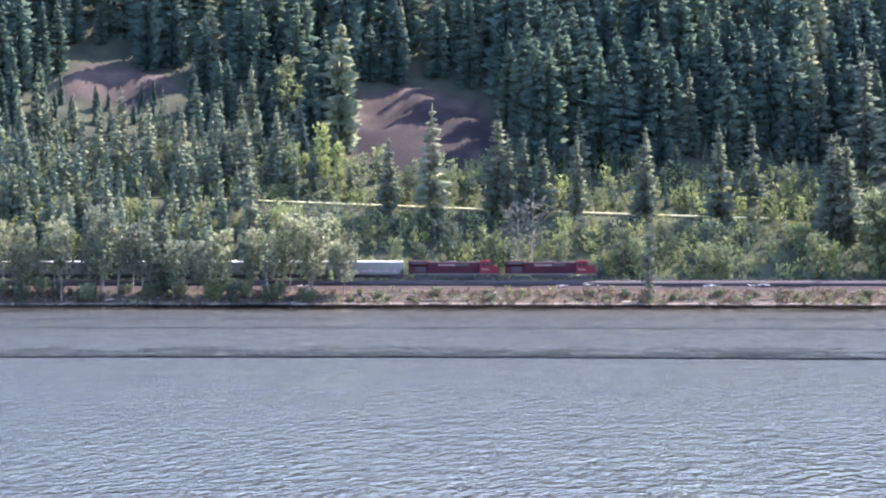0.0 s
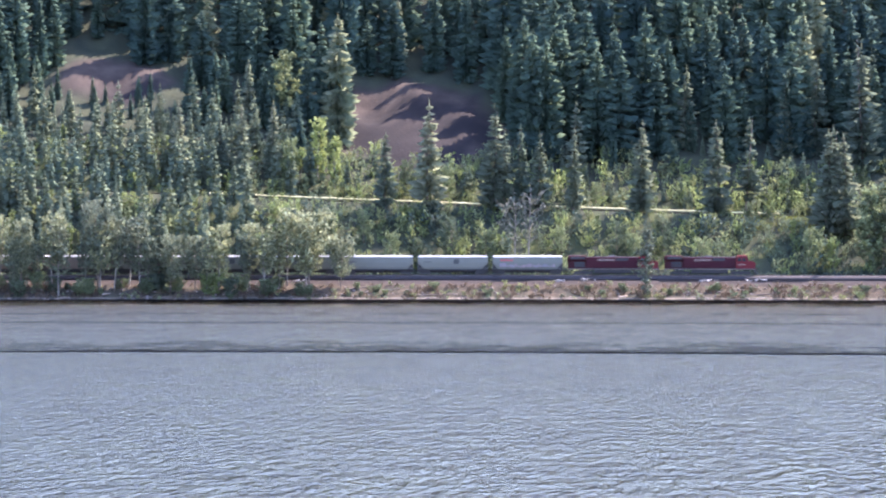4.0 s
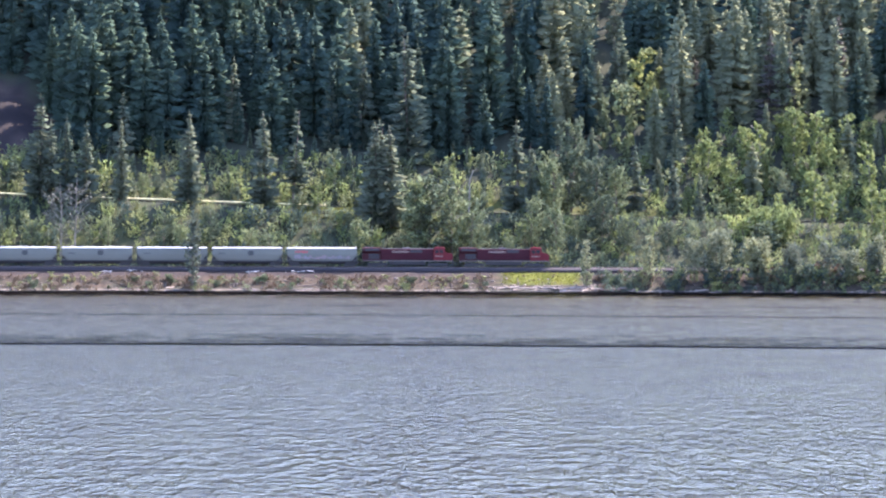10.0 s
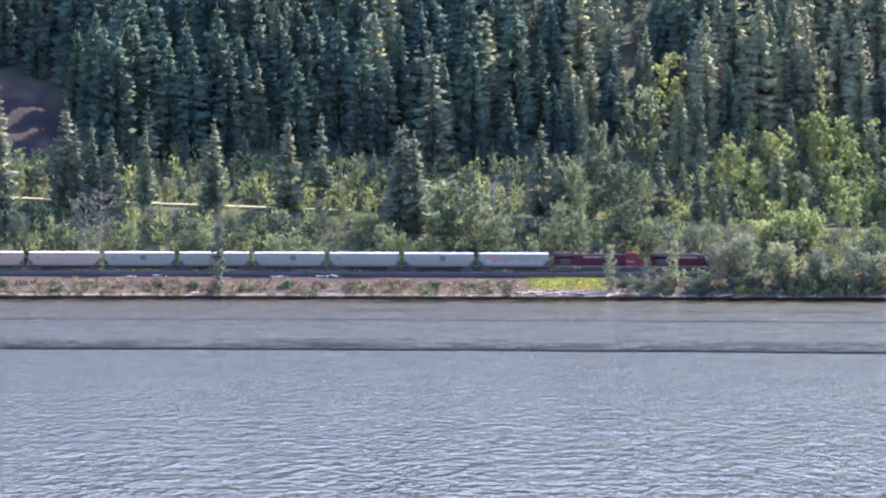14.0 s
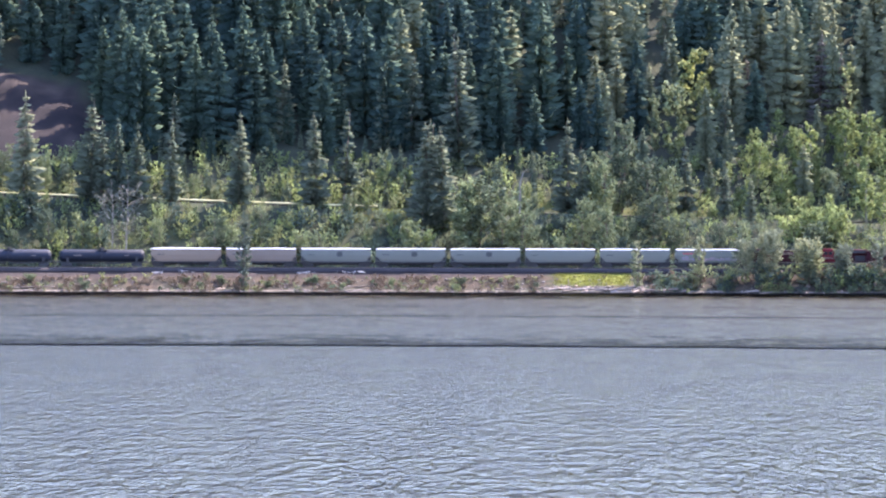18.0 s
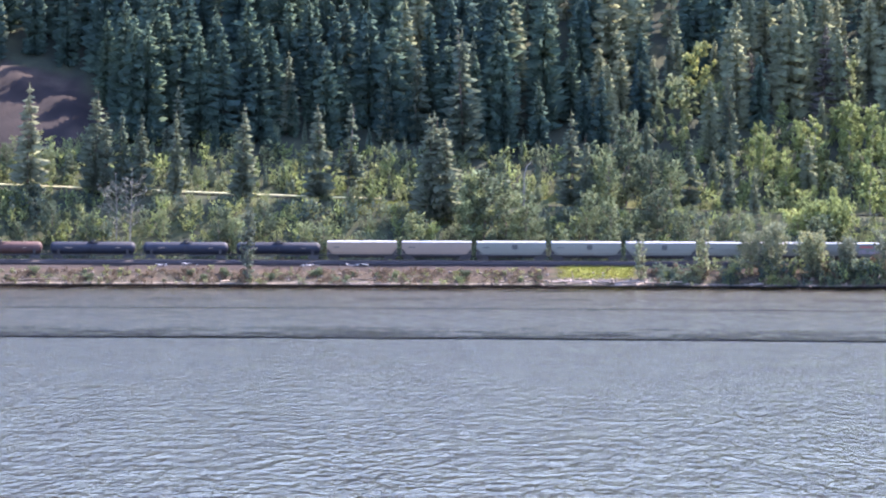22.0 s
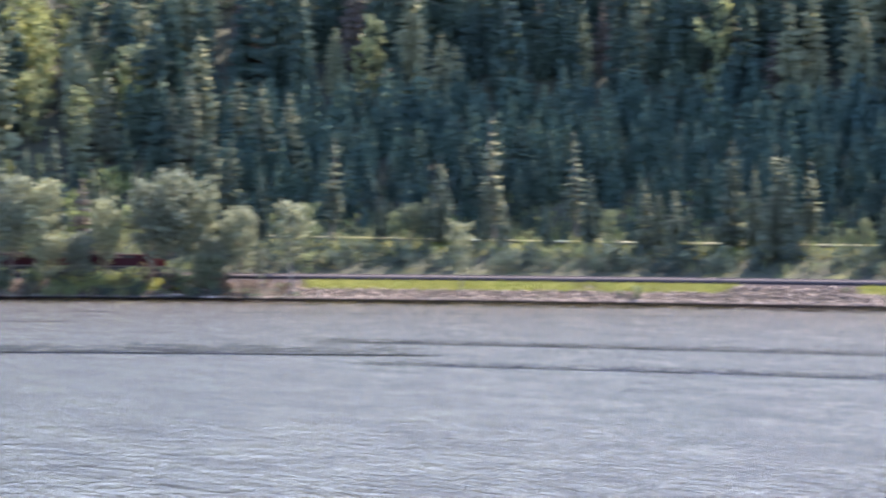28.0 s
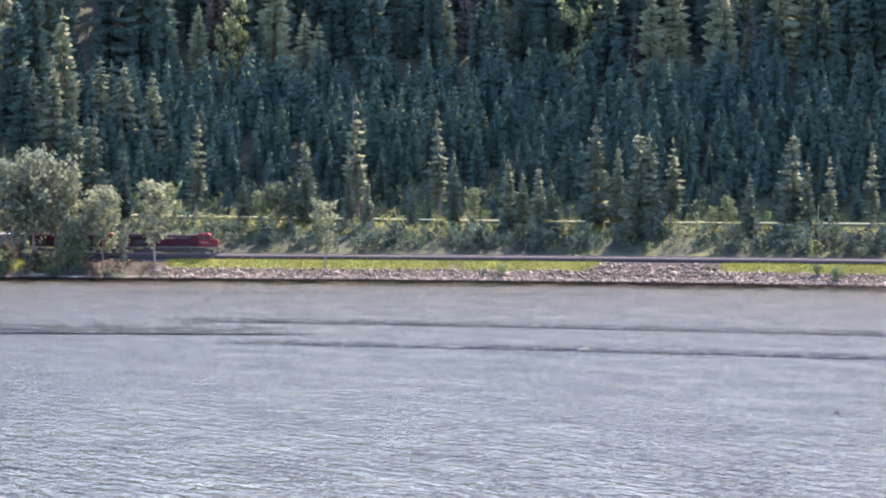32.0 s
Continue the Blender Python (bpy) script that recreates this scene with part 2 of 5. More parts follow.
def water_material(name, chop, shine=(0.79, 0.722, 0.535), body_rgb=(0.014, 0.018, 0.026)):
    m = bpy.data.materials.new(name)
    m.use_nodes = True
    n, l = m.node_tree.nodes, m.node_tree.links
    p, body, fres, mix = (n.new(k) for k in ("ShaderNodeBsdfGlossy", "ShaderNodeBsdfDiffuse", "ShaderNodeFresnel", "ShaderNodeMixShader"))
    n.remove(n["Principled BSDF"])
    p.inputs["Color"].default_value, body.inputs["Color"].default_value = (*shine, 1), (*body_rgb, 1)
    fres.inputs["IOR"].default_value = 1.333
    l.new(fres.outputs[0], mix.inputs[0]), l.new(body.outputs[0], mix.inputs[1]), l.new(p.outputs[0], mix.inputs[2])
    l.new(mix.outputs[0], n["Material Output"].inputs["Surface"])
    tc = n.new("ShaderNodeTexCoord")
    h = None
    for sx, sy, amp, det in ((1.6, 0.42, 0.8, 2), (3.4, 1.2, 0.30, 2), (0.85, 0.21, 1.2, 2)):
        mp = n.new("ShaderNodeMapping")
        mp.inputs["Scale"].default_value = (sx, sy, 1)
        mp.inputs["Rotation"].default_value = (0, 0, -0.12)
        l.new(tc.outputs["Object"], mp.inputs["Vector"])
        t = n.new("ShaderNodeTexNoise")
        t.inputs["Scale"].default_value, t.inputs["Detail"].default_value = 1.0, det
        l.new(mp.outputs[0], t.inputs["Vector"])
        k = n.new("ShaderNodeMath")
        k.operation = "MULTIPLY_ADD"
        l.new(t.outputs["Fac"], k.inputs[0])
        k.inputs[1].default_value = amp
        if h:
            l.new(h, k.inputs[2])
        h = k.outputs[0]
    b = n.new("ShaderNodeBump")
    b.inputs["Distance"].default_value = 1.0
    # the water lies calmer in the lee of the far shore
    geo, ln, mr = n.new("ShaderNodeNewGeometry"), n.new("ShaderNodeVectorMath"), n.new("ShaderNodeMapRange")
    ln.operation = "LENGTH"
    l.new(geo.outputs["Position"], ln.inputs[0]), l.new(ln.outputs["Value"], mr.inputs["Value"])
    mr.inputs["From Min"].default_value, mr.inputs["From Max"].default_value = 728, 748
    mr.inputs["To Min"].default_value, mr.inputs["To Max"].default_value = chop, chop * 0.20
    # cat's paws: patches of rougher and smoother water
    gm, gust, gr, gx = n.new("ShaderNodeMapping"), n.new("ShaderNodeTexNoise"), n.new("ShaderNodeMapRange"), n.new("ShaderNodeMath")
    gm.inputs["Scale"].default_value = (0.16, 0.055, 1)
    gust.inputs["Scale"].default_value, gust.inputs["Detail"].default_value, gust.inputs["Roughness"].default_value = 1.0, 5, 0.75
    l.new(tc.outputs["Object"], gm.inputs["Vector"]), l.new(gm.outputs[0], gust.inputs["Vector"]), l.new(gust.outputs["Fac"], gr.inputs["Value"])
    gr.inputs["From Min"].default_value, gr.inputs["From Max"].default_value = 0.3, 0.7
    gr.inputs["To Min"].default_value, gr.inputs["To Max"].default_value = 0.25, 1.15
    gx.operation = "MULTIPLY"
    l.new(mr.outputs[0], gx.inputs[0]), l.new(gr.outputs[0], gx.inputs[1])
    l.new(gx.outputs[0], b.inputs["Strength"])
    # fine ripples too small to show one by one out on the lake
    mq = n.new("ShaderNodeMapRange")
    l.new(ln.outputs["Value"], mq.inputs["Value"])
    mq.inputs["From Min"].default_value, mq.inputs["From Max"].default_value = 250, 780
    mq.inputs["To Min"].default_value, mq.inputs["To Max"].default_value = 0.10, 0.10 + 0.07 * chop
    l.new(mq.outputs[0], p.inputs["Roughness"])
    l.new(h, b.inputs["Height"]), l.new(b.outputs[0], p.inputs["Normal"])
    l.new(b.outputs[0], body.inputs["Normal"]), l.new(b.outputs[0], fres.inputs["Normal"])
    return m


# Wake copy of the water with the hill's dark reflection put into its gloss.
GROUND, WATER, WAKE = ground_material(), water_material("lake_water", 1.0), water_material("dark_wake_water", 0.22, (0.085, 0.085, 0.10), (0.010, 0.013, 0.020))

# ---------------------------------------------------------------- plan: a bay seen from its middle
DEG = math.pi / 180
RAIL_Z = 5.95       # top of rail over the lake
TRACK = 14.0        # track centre, metres behind the waterline


def shore_r(a):
    a = min(a, 36.0)
    return 815 - 0.226 * max(0.0, a - 14) ** 2


def at(a, d):
    r = shore_r(a) + d
    return r * math.sin(a * DEG), r * math.cos(a * DEG)


def road_z(a):
    a = max(-16.0, min(a, 34.0))
    return 13.4 + 0.0072 * (30 - a) ** 2


def lerp_table(d, xs, zs):
    return float(np.interp(d, xs, zs))


def ground_z(a, d):
    rz = road_z(a)
    rd = 48.0
    n1 = noise.noise((a * 1.4, d * 0.11, 0.0))
    n2 = noise.noise((a * 7.0, d * 0.5, 3.0))
    base = lerp_table(d, (-60, -4, 0, 2, 5.5, 11.3, 19, 21, 24, rd - 3, rd + 5, rd + 8, 190, 260, 420, 900, 3000),
                      (-12, -1.2, 0, 0.5, 2.2, 5.1, 5.1, 4.5, 4.8, rz - 0.4, rz, rz + 0.6, rz + 90, rz + 125, 120, 60, 0))
    k = min(1.0, max(0.0, (d - 24) / 30))
    s = 0.25 if 0 < d < 9 else (0.0 if d < 22 else 0.5)
    if rd - 4 < d < rd + 6:
        k, s = 0.0, 0.0
    return base + 3.0 * n1 * k * min(1, max(0, d - 56) / 25) + n2 * s


def spot(a, d, sink=0.0):
    x, y = at(a, d)
    return Vector((x, y, ground_z(a, d) - sink))


GRASSY = ((0.95, 2.35), (14.2, 15.3), (17.2, 25.6), (26.6, 33.0))


def band(a, lo, hi, e=0.15):
    return min(1.0, max(0.0, (a - lo) / e)) * min(1.0, max(0.0, (hi - a) / e))


def slide(a, d):
    """Bare landslips above the road: 1 inside, 0 outside."""
    v = 0.0
    for ca, cd, wa, wd in ((-8.2, 87, 1.42, 20), (-13.3, 101, 0.95, 9)):
        q = ((a - ca) / wa) ** 2 + ((d - cd) / wd) ** 2 + 0.5 * noise.noise((a * 1.7, d * 0.09, 7.0))
        v = max(v, min(1.0, max(0.0, (1.1 - q) * 4)))
    return v


def fresh(a, d):
    """Paler soil along the upper and far rims of the slips and down a few runnels."""
    s = slide(a, d)
    rim = s * max(0.0, 1 - slide(a - 0.12, d + 7)) * (0.8 + noise.noise((a * 3.0, d * 0.1, 15.0)))
    run = s * max(0.0, noise.noise((a * 3.2 + d * 0.11, d * 0.05, 17.0)) - 0.32) * 2.5
    pale = s * max(0.0, min(1.0, (-13.25 - a - 0.02 * (101 - d)) * 2.5)) * 0.9
    return max(0.0, min(1.0, max(rim, run, pale)))


def grassed(a, d):
    """Grass on the railway bank: patchy towards the rocky point."""
    g = sum(band(a, lo, hi) for lo, hi in GRASSY) * band(d, 4.2 + (1.5 if a > 17 else 0) + 1.2 * noise.noise((a * 5, 0, 2)), 10.6, 0.6)
    if a > 21.5:
        g *= min(1.0, max(0.0, 1.3 + 2.5 * noise.noise((a * 1.6, d * 0.15, 6.0)) - 1.5 * band(a, 24.0, 26.9, 0.8)))
    return g


def sheet(name, avals, dvals, material, label, category):
    verts, faces, ca, cb = [], [], [], []
    for a in avals:
        for d in dvals:
            x, y = at(a, d)
            verts.append((x, y, ground_z(a, d)))
            g = grassed(a, d)
            nz = noise.noise((a * 3, d * 0.3, 1.0))
            bank = band(d, 24, 46, 3) * (0.05 + 0.6 * nz) + band(d, 54, 62, 2) * (0.2 + 0.5 * nz)
            if a > 15:
                bank = max(bank, band(d, 40, 47, 2) * 0.5, band(d, 53, 60, 3) * 0.25)
            gravel = band(d, 6.2, 23.5, 1.4)
            sand = band(d, 0.9, 1.9, 0.3) * (0.25 if 0.5 < a < 3.0 else 0.9 if a < 17 else 0.4)
            waterline_dark = band(d, -3, 1.0, 0.2)
            weeds = band(d, 1.6, 9.0, 1.0) * (0.8 + 0.9 * noise.noise((a * 4, d * 0.5, 9.0)))
            ca.append((gravel, min(1, max(0, g, bank)), slide(a, d), 1))
            cb.append((sand, max(0, min(1, weeds)) * (1 - min(1, g)), fresh(a, d), waterline_dark))
    nd = len(dvals)
    for i in range(len(avals) - 1):
        for j in range(nd - 1):
            k = i * nd + j
            faces.append((k, k + 1, k + nd + 1, k + nd))
    me = bpy.data.meshes.new(name)
    me.from_pydata(verts, [], faces)
    for nm, vals in (("cover_a", ca), ("cover_b", cb)):
        at_ = me.color_attributes.new(nm, "FLOAT_COLOR", "POINT")
        at_.data.foreach_set("color", np.array(vals, dtype=np.float32).ravel())
    me.materials.append(material)
    me.polygons.foreach_set("use_smooth", [True] * len(me.polygons))
    me.update()
    if me.polygons[0].normal.z < 0:
        me.flip_normals()
    return tagged(new(name, me), label, category, kind="structure")


avals = [-170, -140, -110, -90, -70, -55, -45, -38, -32, -28, -24, -21] + [-19 + 0.2 * i for i in range(271)] + \
        [36, 38, 41, 45, 52, 60, 75, 95, 120, 150, 190]
dvals = [-60, -20, -8, -4, -2, -1, -0.4, 0, 0.5, 1, 1.6, 2.2, 3, 3.8, 4.6, 5.4, 6.2, 7, 7.8, 8.6, 9.6, 11, 13, 15, 17, 19, 20, 21,
         22.5, 24, 26, 28, 30, 33, 36, 39, 42, 45, 48, 53, 56, 58, 61] + \
        list(range(64, 192, 3)) + [200, 215, 235, 260, 300, 360, 420, 600, 900, 3000]
sheet("ground", avals, dvals, GROUND, "forested hillside with gravel shore and bare landslips", "ground")


def flat_grid(name, x0, x1, y0, y1, nx, ny, material, zf):
    bm = bmesh.new()
    rows = [[bm.verts.new((x0 + (x1 - x0) * i / nx, y0 + (y1 - y0) * j / ny,
                           zf(x0 + (x1 - x0) * i / nx, y0 + (y1 - y0) * j / ny))) for j in range(ny + 1)] for i in range(nx + 1)]
    for i in range(nx):
        for j in range(ny):
            bm.faces.new((rows[i][j], rows[i + 1][j], rows[i + 1][j + 1], rows[i][j + 1]))
    me = bpy.data.meshes.new(name)
    bm.to_mesh(me), bm.free()
    me.materials.append(material)
    return new(name, me)


lake = tagged(flat_grid("water", -900, 900, -880, 900, 2, 2, WATER, lambda x, y: 0.0),
              "rippled grey-blue lake water", "water", kind="structure")
near = flat_grid("ground_near_bank", -70, 70, -900, 34, 28, 60, GROUND,
                 lambda x, y: 12.4 - 15 * min(1, max(0, (y - 1) / 30)) ** 1.0 - 15 * min(1, max(0, (abs(x) - 40) / 30)) + 0.2 * noise.noise((x * 0.2, y * 0.2, 0)))
tagged(near, "grassy near bank where the camera stands", "ground", kind="structure")


# ---------------------------------------------------------------- mesh helpers
def part(name, bm, material, parent, label=""):
    me = bpy.data.meshes.new(name)
    bm.normal_update()
    bm.to_mesh(me), bm.free()
    me.materials.append(material)
    ob = new(name, me)
    ob.parent = parent
    return tagged(ob, label) if label else ob


def thing(name, label, category, group="", m=None):
    ob = tagged(new(name), label, category, group)
    if m is not None:
        ob.matrix_basis = m
    return ob


def box(bm, x0, x1, y0, y1, z0, z1, bevel=0.0):
    v = [bm.verts.new((x, y, z)) for x in (x0, x1) for y in (y0, y1) for z in (z0, z1)]
    f = [bm.faces.new([v[i] for i in q]) for q in ((0, 1, 3, 2), (4, 6, 7, 5), (0, 4, 5, 1), (2, 3, 7, 6), (0, 2, 6, 4), (1, 5, 7, 3))]
    if bevel:
        es = list({e for q in f for e in q.edges})
        bmesh.ops.bevel(bm, geom=es, offset=bevel, segments=1, affect="EDGES")
    return bm


def boxed(*a, **k):
    return box(bmesh.new(), *a, **k)


def prism(bm, outline, y0, y1, axis="y"):
    """Outline in (x, z) run from y0 to y1; axis 'x': outline in (y, z) run along x."""
    def pt(p, q):
        return (p[0], q, p[1]) if axis == "y" else (q, p[0], p[1])
    a = [bm.verts.new(pt(p, y0)) for p in outline]
    b = [bm.verts.new(pt(p, y1)) for p in outline]
    k = len(a)
    bm.faces.new(a), bm.faces.new(b[::-1])
    for i in range(k):
        bm.faces.new((a[i], b[i], b[(i + 1) % k], a[(i + 1) % k]))
    bmesh.ops.recalc_face_normals(bm, faces=bm.faces)
    return bm


def rod(bm, p, q, r, n=6, r2=None):
    p, q = Vector(p), Vector(q)
    m = (q - p).to_track_quat("Z", "Y").to_matrix()
    r2 = r if r2 is None else r2
    a = [bm.verts.new(p + m @ Vector((r * math.cos(i * 2 * math.pi / n), r * math.sin(i * 2 * math.pi / n), 0))) for i in range(n)]
    b = [bm.verts.new(q + m @ Vector((r2 * math.cos(i * 2 * math.pi / n), r2 * math.sin(i * 2 * math.pi / n), 0))) for i in range(n)]
    for i in range(n):
        bm.faces.new((a[i], a[(i + 1) % n], b[(i + 1) % n], b[i]))
    bm.faces.new(a[::-1]), bm.faces.new(b)
    return bm


def mesh_np(name, V, F, material):
    """A mesh from arrays: V (n, 3), F (m, 3) triangles."""
    me = bpy.data.meshes.new(name)
    me.vertices.add(len(V))
    me.vertices.foreach_set("co", np.asarray(V, dtype=np.float32).ravel())
    k = F.shape[1]
    me.loops.add(len(F) * k)
    me.loops.foreach_set("vertex_index", np.asarray(F, dtype=np.int32).ravel())
    me.polygons.add(len(F))
    me.polygons.foreach_set("loop_start", np.arange(len(F), dtype=np.int32) * k)
    me.materials.append(material)
    me.update(calc_edges=True)
    return me


# ---------------------------------------------------------------- train
def bogie(parent, x, axles, pitch, material=DARK):
    """Truck with side frames, springs and wheelsets."""
    bm = bmesh.new()
    half = pitch * (axles - 1) / 2
    for s in (-1, 1):
        prism(bm, [(x - half - 0.6, 0.46), (x - half - 0.3, 0.86), (x - 0.55, 0.98), (x + 0.55, 0.98), (x + half + 0.3, 0.86),
                   (x + half + 0.6, 0.46), (x + half, 0.30), (x + 0.5, 0.20), (x - 0.5, 0.20), (x - half, 0.30)], s * 1.0 - 0.1, s * 1.0 + 0.1)
    box(bm, x - 0.3, x + 0.3, -0.95, 0.95, 0.45, 0.95)
    b = part("truck", bm, material, parent, "dark steel truck")
    for i in range(axles):
        c = x - half + pitch * i
        w = bmesh.new()
        for s in (-1, 1):
            rod(w, (c, s * 0.68, 0.48), (c, s * 0.82, 0.48), 0.48, 14)
        rod(w, (c, -0.7, 0.48), (c, 0.7, 0.48), 0.09, 6)
        part("wheelset", w, STEEL, b)
    return b


def coupler(parent, x0, x1):
    return part("coupler", boxed(x0, x1, -0.13, 0.13, 0.85, 1.1), DARK, parent)


def bars(bm, x0, x1, y, z0, z1, seed, n=9, d=0.015):
    """Lettering too small to read: plain upright bars of its size."""
    rnd = random.Random(seed)
    w = (x1 - x0) / n
    for i in range(n):
        h = (z1 - z0) * rnd.uniform(0.75, 1.0)
        box(bm, x0 + i * w, x0 + (i + 0.72) * w, y - d, y + d, z0, z0 + h)
    return bm


def locomotive(label):
    t = thing("locomotive", label, "locomotive", "freight train")
    L = 22.0
    h = L / 2
    part("deck", boxed(-h + 0.6, h - 0.5, -1.5, 1.5, 1.30, 1.62, bevel=0.04), DARK, t)
    part("side_sill", boxed(-h + 0.7, h - 0.7, -1.54, 1.54, 1.36, 1.48), WHITE_LETTER, t, "thin pale stripe along the sill")
    part("fuel_tank", prism(bmesh.new(), [(-1.35, 0.5), (-1.1, 0.3), (1.1, 0.3), (1.35, 0.5), (1.45, 1.3), (-1.45, 1.3)], -4.3, 4.1, "x"), DARK, t)
    hood = part("hood", boxed(-6.2, 5.9, -1.02, 1.02, 1.62, 4.35, bevel=0.12), RED, t)
    for i in range(13):
        x = -5.9 + i * 0.9
        for s in (-1, 1):
            part("hood_door", boxed(x, x + 0.78, s * 1.03 - 0.02, s * 1.03 + 0.02, 1.85, 3.3), RED, hood)
    part("grille", boxed(0.6, 3.4, -1.045, 1.045, 3.45, 4.15), DARK, hood, "dark blower intake grille")
    rad = part("radiator_section", prism(bmesh.new(), [(-1.02, 1.62), (-1.02, 3.3), (-1.5, 3.75), (-1.5, 4.55), (-1.2, 4.75), (1.2, 4.75),
                                                        (1.5, 4.55), (1.5, 3.75), (1.02, 3.3), (1.02, 1.62)], -h + 0.55, -6.2, "x"), MAROON, t, "dark maroon radiator section")
    part("radiator_grille", boxed(-h + 1.2, -6.5, -1.515, 1.515, 3.85, 4.45), DARK, rad, "dark radiator screen")
    part("roof_walk", boxed(-6.1, 5.8, -0.7, 0.7, 4.35, 4.5, bevel=0.03), GREY_ROOF, t)
    bm = boxed(-1.2, 0.4, -0.5, 0.5, 4.5, 4.78, bevel=0.05)
    part("exhaust_stack", bm, GREY_ROOF, t)
    for x in (-9.4, -8.0):
        part("radiator_fan", rod(bmesh.new(), (x, 0, 4.74), (x, 0, 4.86), 0.62, 14), GREY_ROOF, t)
    bm = bmesh.new()
    prism(bm, [(5.9, 1.62), (5.9, 4.55), (6.2, 4.72), (8.2, 4.72), (8.55, 4.5), (8.75, 3.3), (8.75, 1.62)], -1.5, 1.5)
    cab = part("cab", bm, CAB_RED, t)
    # Brighter red than the cab below: sunlight on the roof put into the colour.
    part("cab_roof", prism(bmesh.new(), [(6.05, 4.66), (6.3, 4.86), (8.25, 4.86), (8.6, 4.56)], -1.35, 1.35), LOGO_RED, cab, "red cab roof, sunlight put into its brighter red")
    for s in (-1, 1):
        for x in (6.3, 7.35):
            part("side_window", boxed(x, x + 0.8, s * 1.505 - 0.02, s * 1.505 + 0.02, 3.35, 4.15), GLASS_DARK, cab, "dark cab side window")
    part("windscreen", prism(bmesh.new(), [(8.57, 4.4), (8.60, 4.4), (8.765, 3.4), (8.735, 3.4)], -1.3, 1.3), GLASS_DARK, cab, "dark cab windscreen")
    nose = part("nose", prism(bmesh.new(), [(8.75, 1.62), (8.75, 3.55), (9.2, 3.5), (10.05, 3.3), (10.35, 2.95), (10.35, 1.62)], -1.25, 1.25), CAB_RED, t)
    for y in (-0.3, 0.3):
        part("headlight", rod(bmesh.new(), (10.33, y, 2.75), (10.42, y, 2.75), 0.12, 8), WHITE_LETTER, nose, "round headlight")
    part("pilot", prism(bmesh.new(), [(h - 0.75, 0.35), (h - 0.45, 0.2), (h - 0.35, 0.2), (h - 0.5, 1.62), (h - 0.8, 1.62)], -1.45, 1.45), DARK, t, "black snowplough pilot")
    rails = bmesh.new()
    for s in (-1, 1):
        for i in range(13):
            x = -9.8 + i * 1.3
            rod(rails, (x, s * 1.46, 1.6), (x, s * 1.46, 2.6), 0.022, 4)
        rod(rails, (-9.8, s * 1.46, 2.6), (5.8, s * 1.46, 2.6), 0.022, 4)
        for x in (h - 0.7, h - 0.7):
            rod(rails, (x, s * 1.3, 1.6), (x, s * 1.3, 2.6), 0.022, 4)
    part("handrail", rails, RED, t)
    for s in (-1, 1):
        for x in (-h + 0.75, h - 1.2):
            steps = boxed(x, x + 0.04, s * 1.3 - 0.18, s * 1.3 + 0.18, 0.5, 1.35)
            for z in (0.55, 0.9, 1.25):
                box(steps, x, x + 0.5, s * 1.3 - 0.18, s * 1.3 + 0.18, z, z + 0.05)
            part("step", steps, DARK, t)
    for s in (-1, 1):
        tagged(part("lettering", bars(bmesh.new(), -3.6, 0.4, s * 1.06, 3.42, 4.0, 3 + s, 12), WHITE_LETTER, t, "pale plain bars of lettering"), kind="stuff")
        tagged(part("cab_lettering", bars(bmesh.new(), 6.4, 8.2, s * 1.51, 2.4, 2.8, 7 + s, 4), WHITE_LETTER, cab, "pale plain bars of lettering"), kind="stuff")
        part("emblem_panel", boxed(-8.9, -6.6, s * 1.03 - 0.03, s * 1.03 + 0.03, 1.9, 3.2), DARK, t, "dark emblem panel on the hood")
    horn = rod(bmesh.new(), (5.2, 0.5, 4.6), (5.8, 0.5, 4.6), 0.07, 6)
    part("horn", horn, STEEL, t)
    for o in t.children_recursive:
        o.data.transform(Matrix.Diagonal((1.07, 1, 1, 1)))
    h *= 1.07
    bogie(t, -7.4, 3, 1.95), bogie(t, 7.4, 3, 1.95)
    coupler(t, -h - 0.2, -h + 0.6), coupler(t, h - 0.6, h + 0.2)
    return t


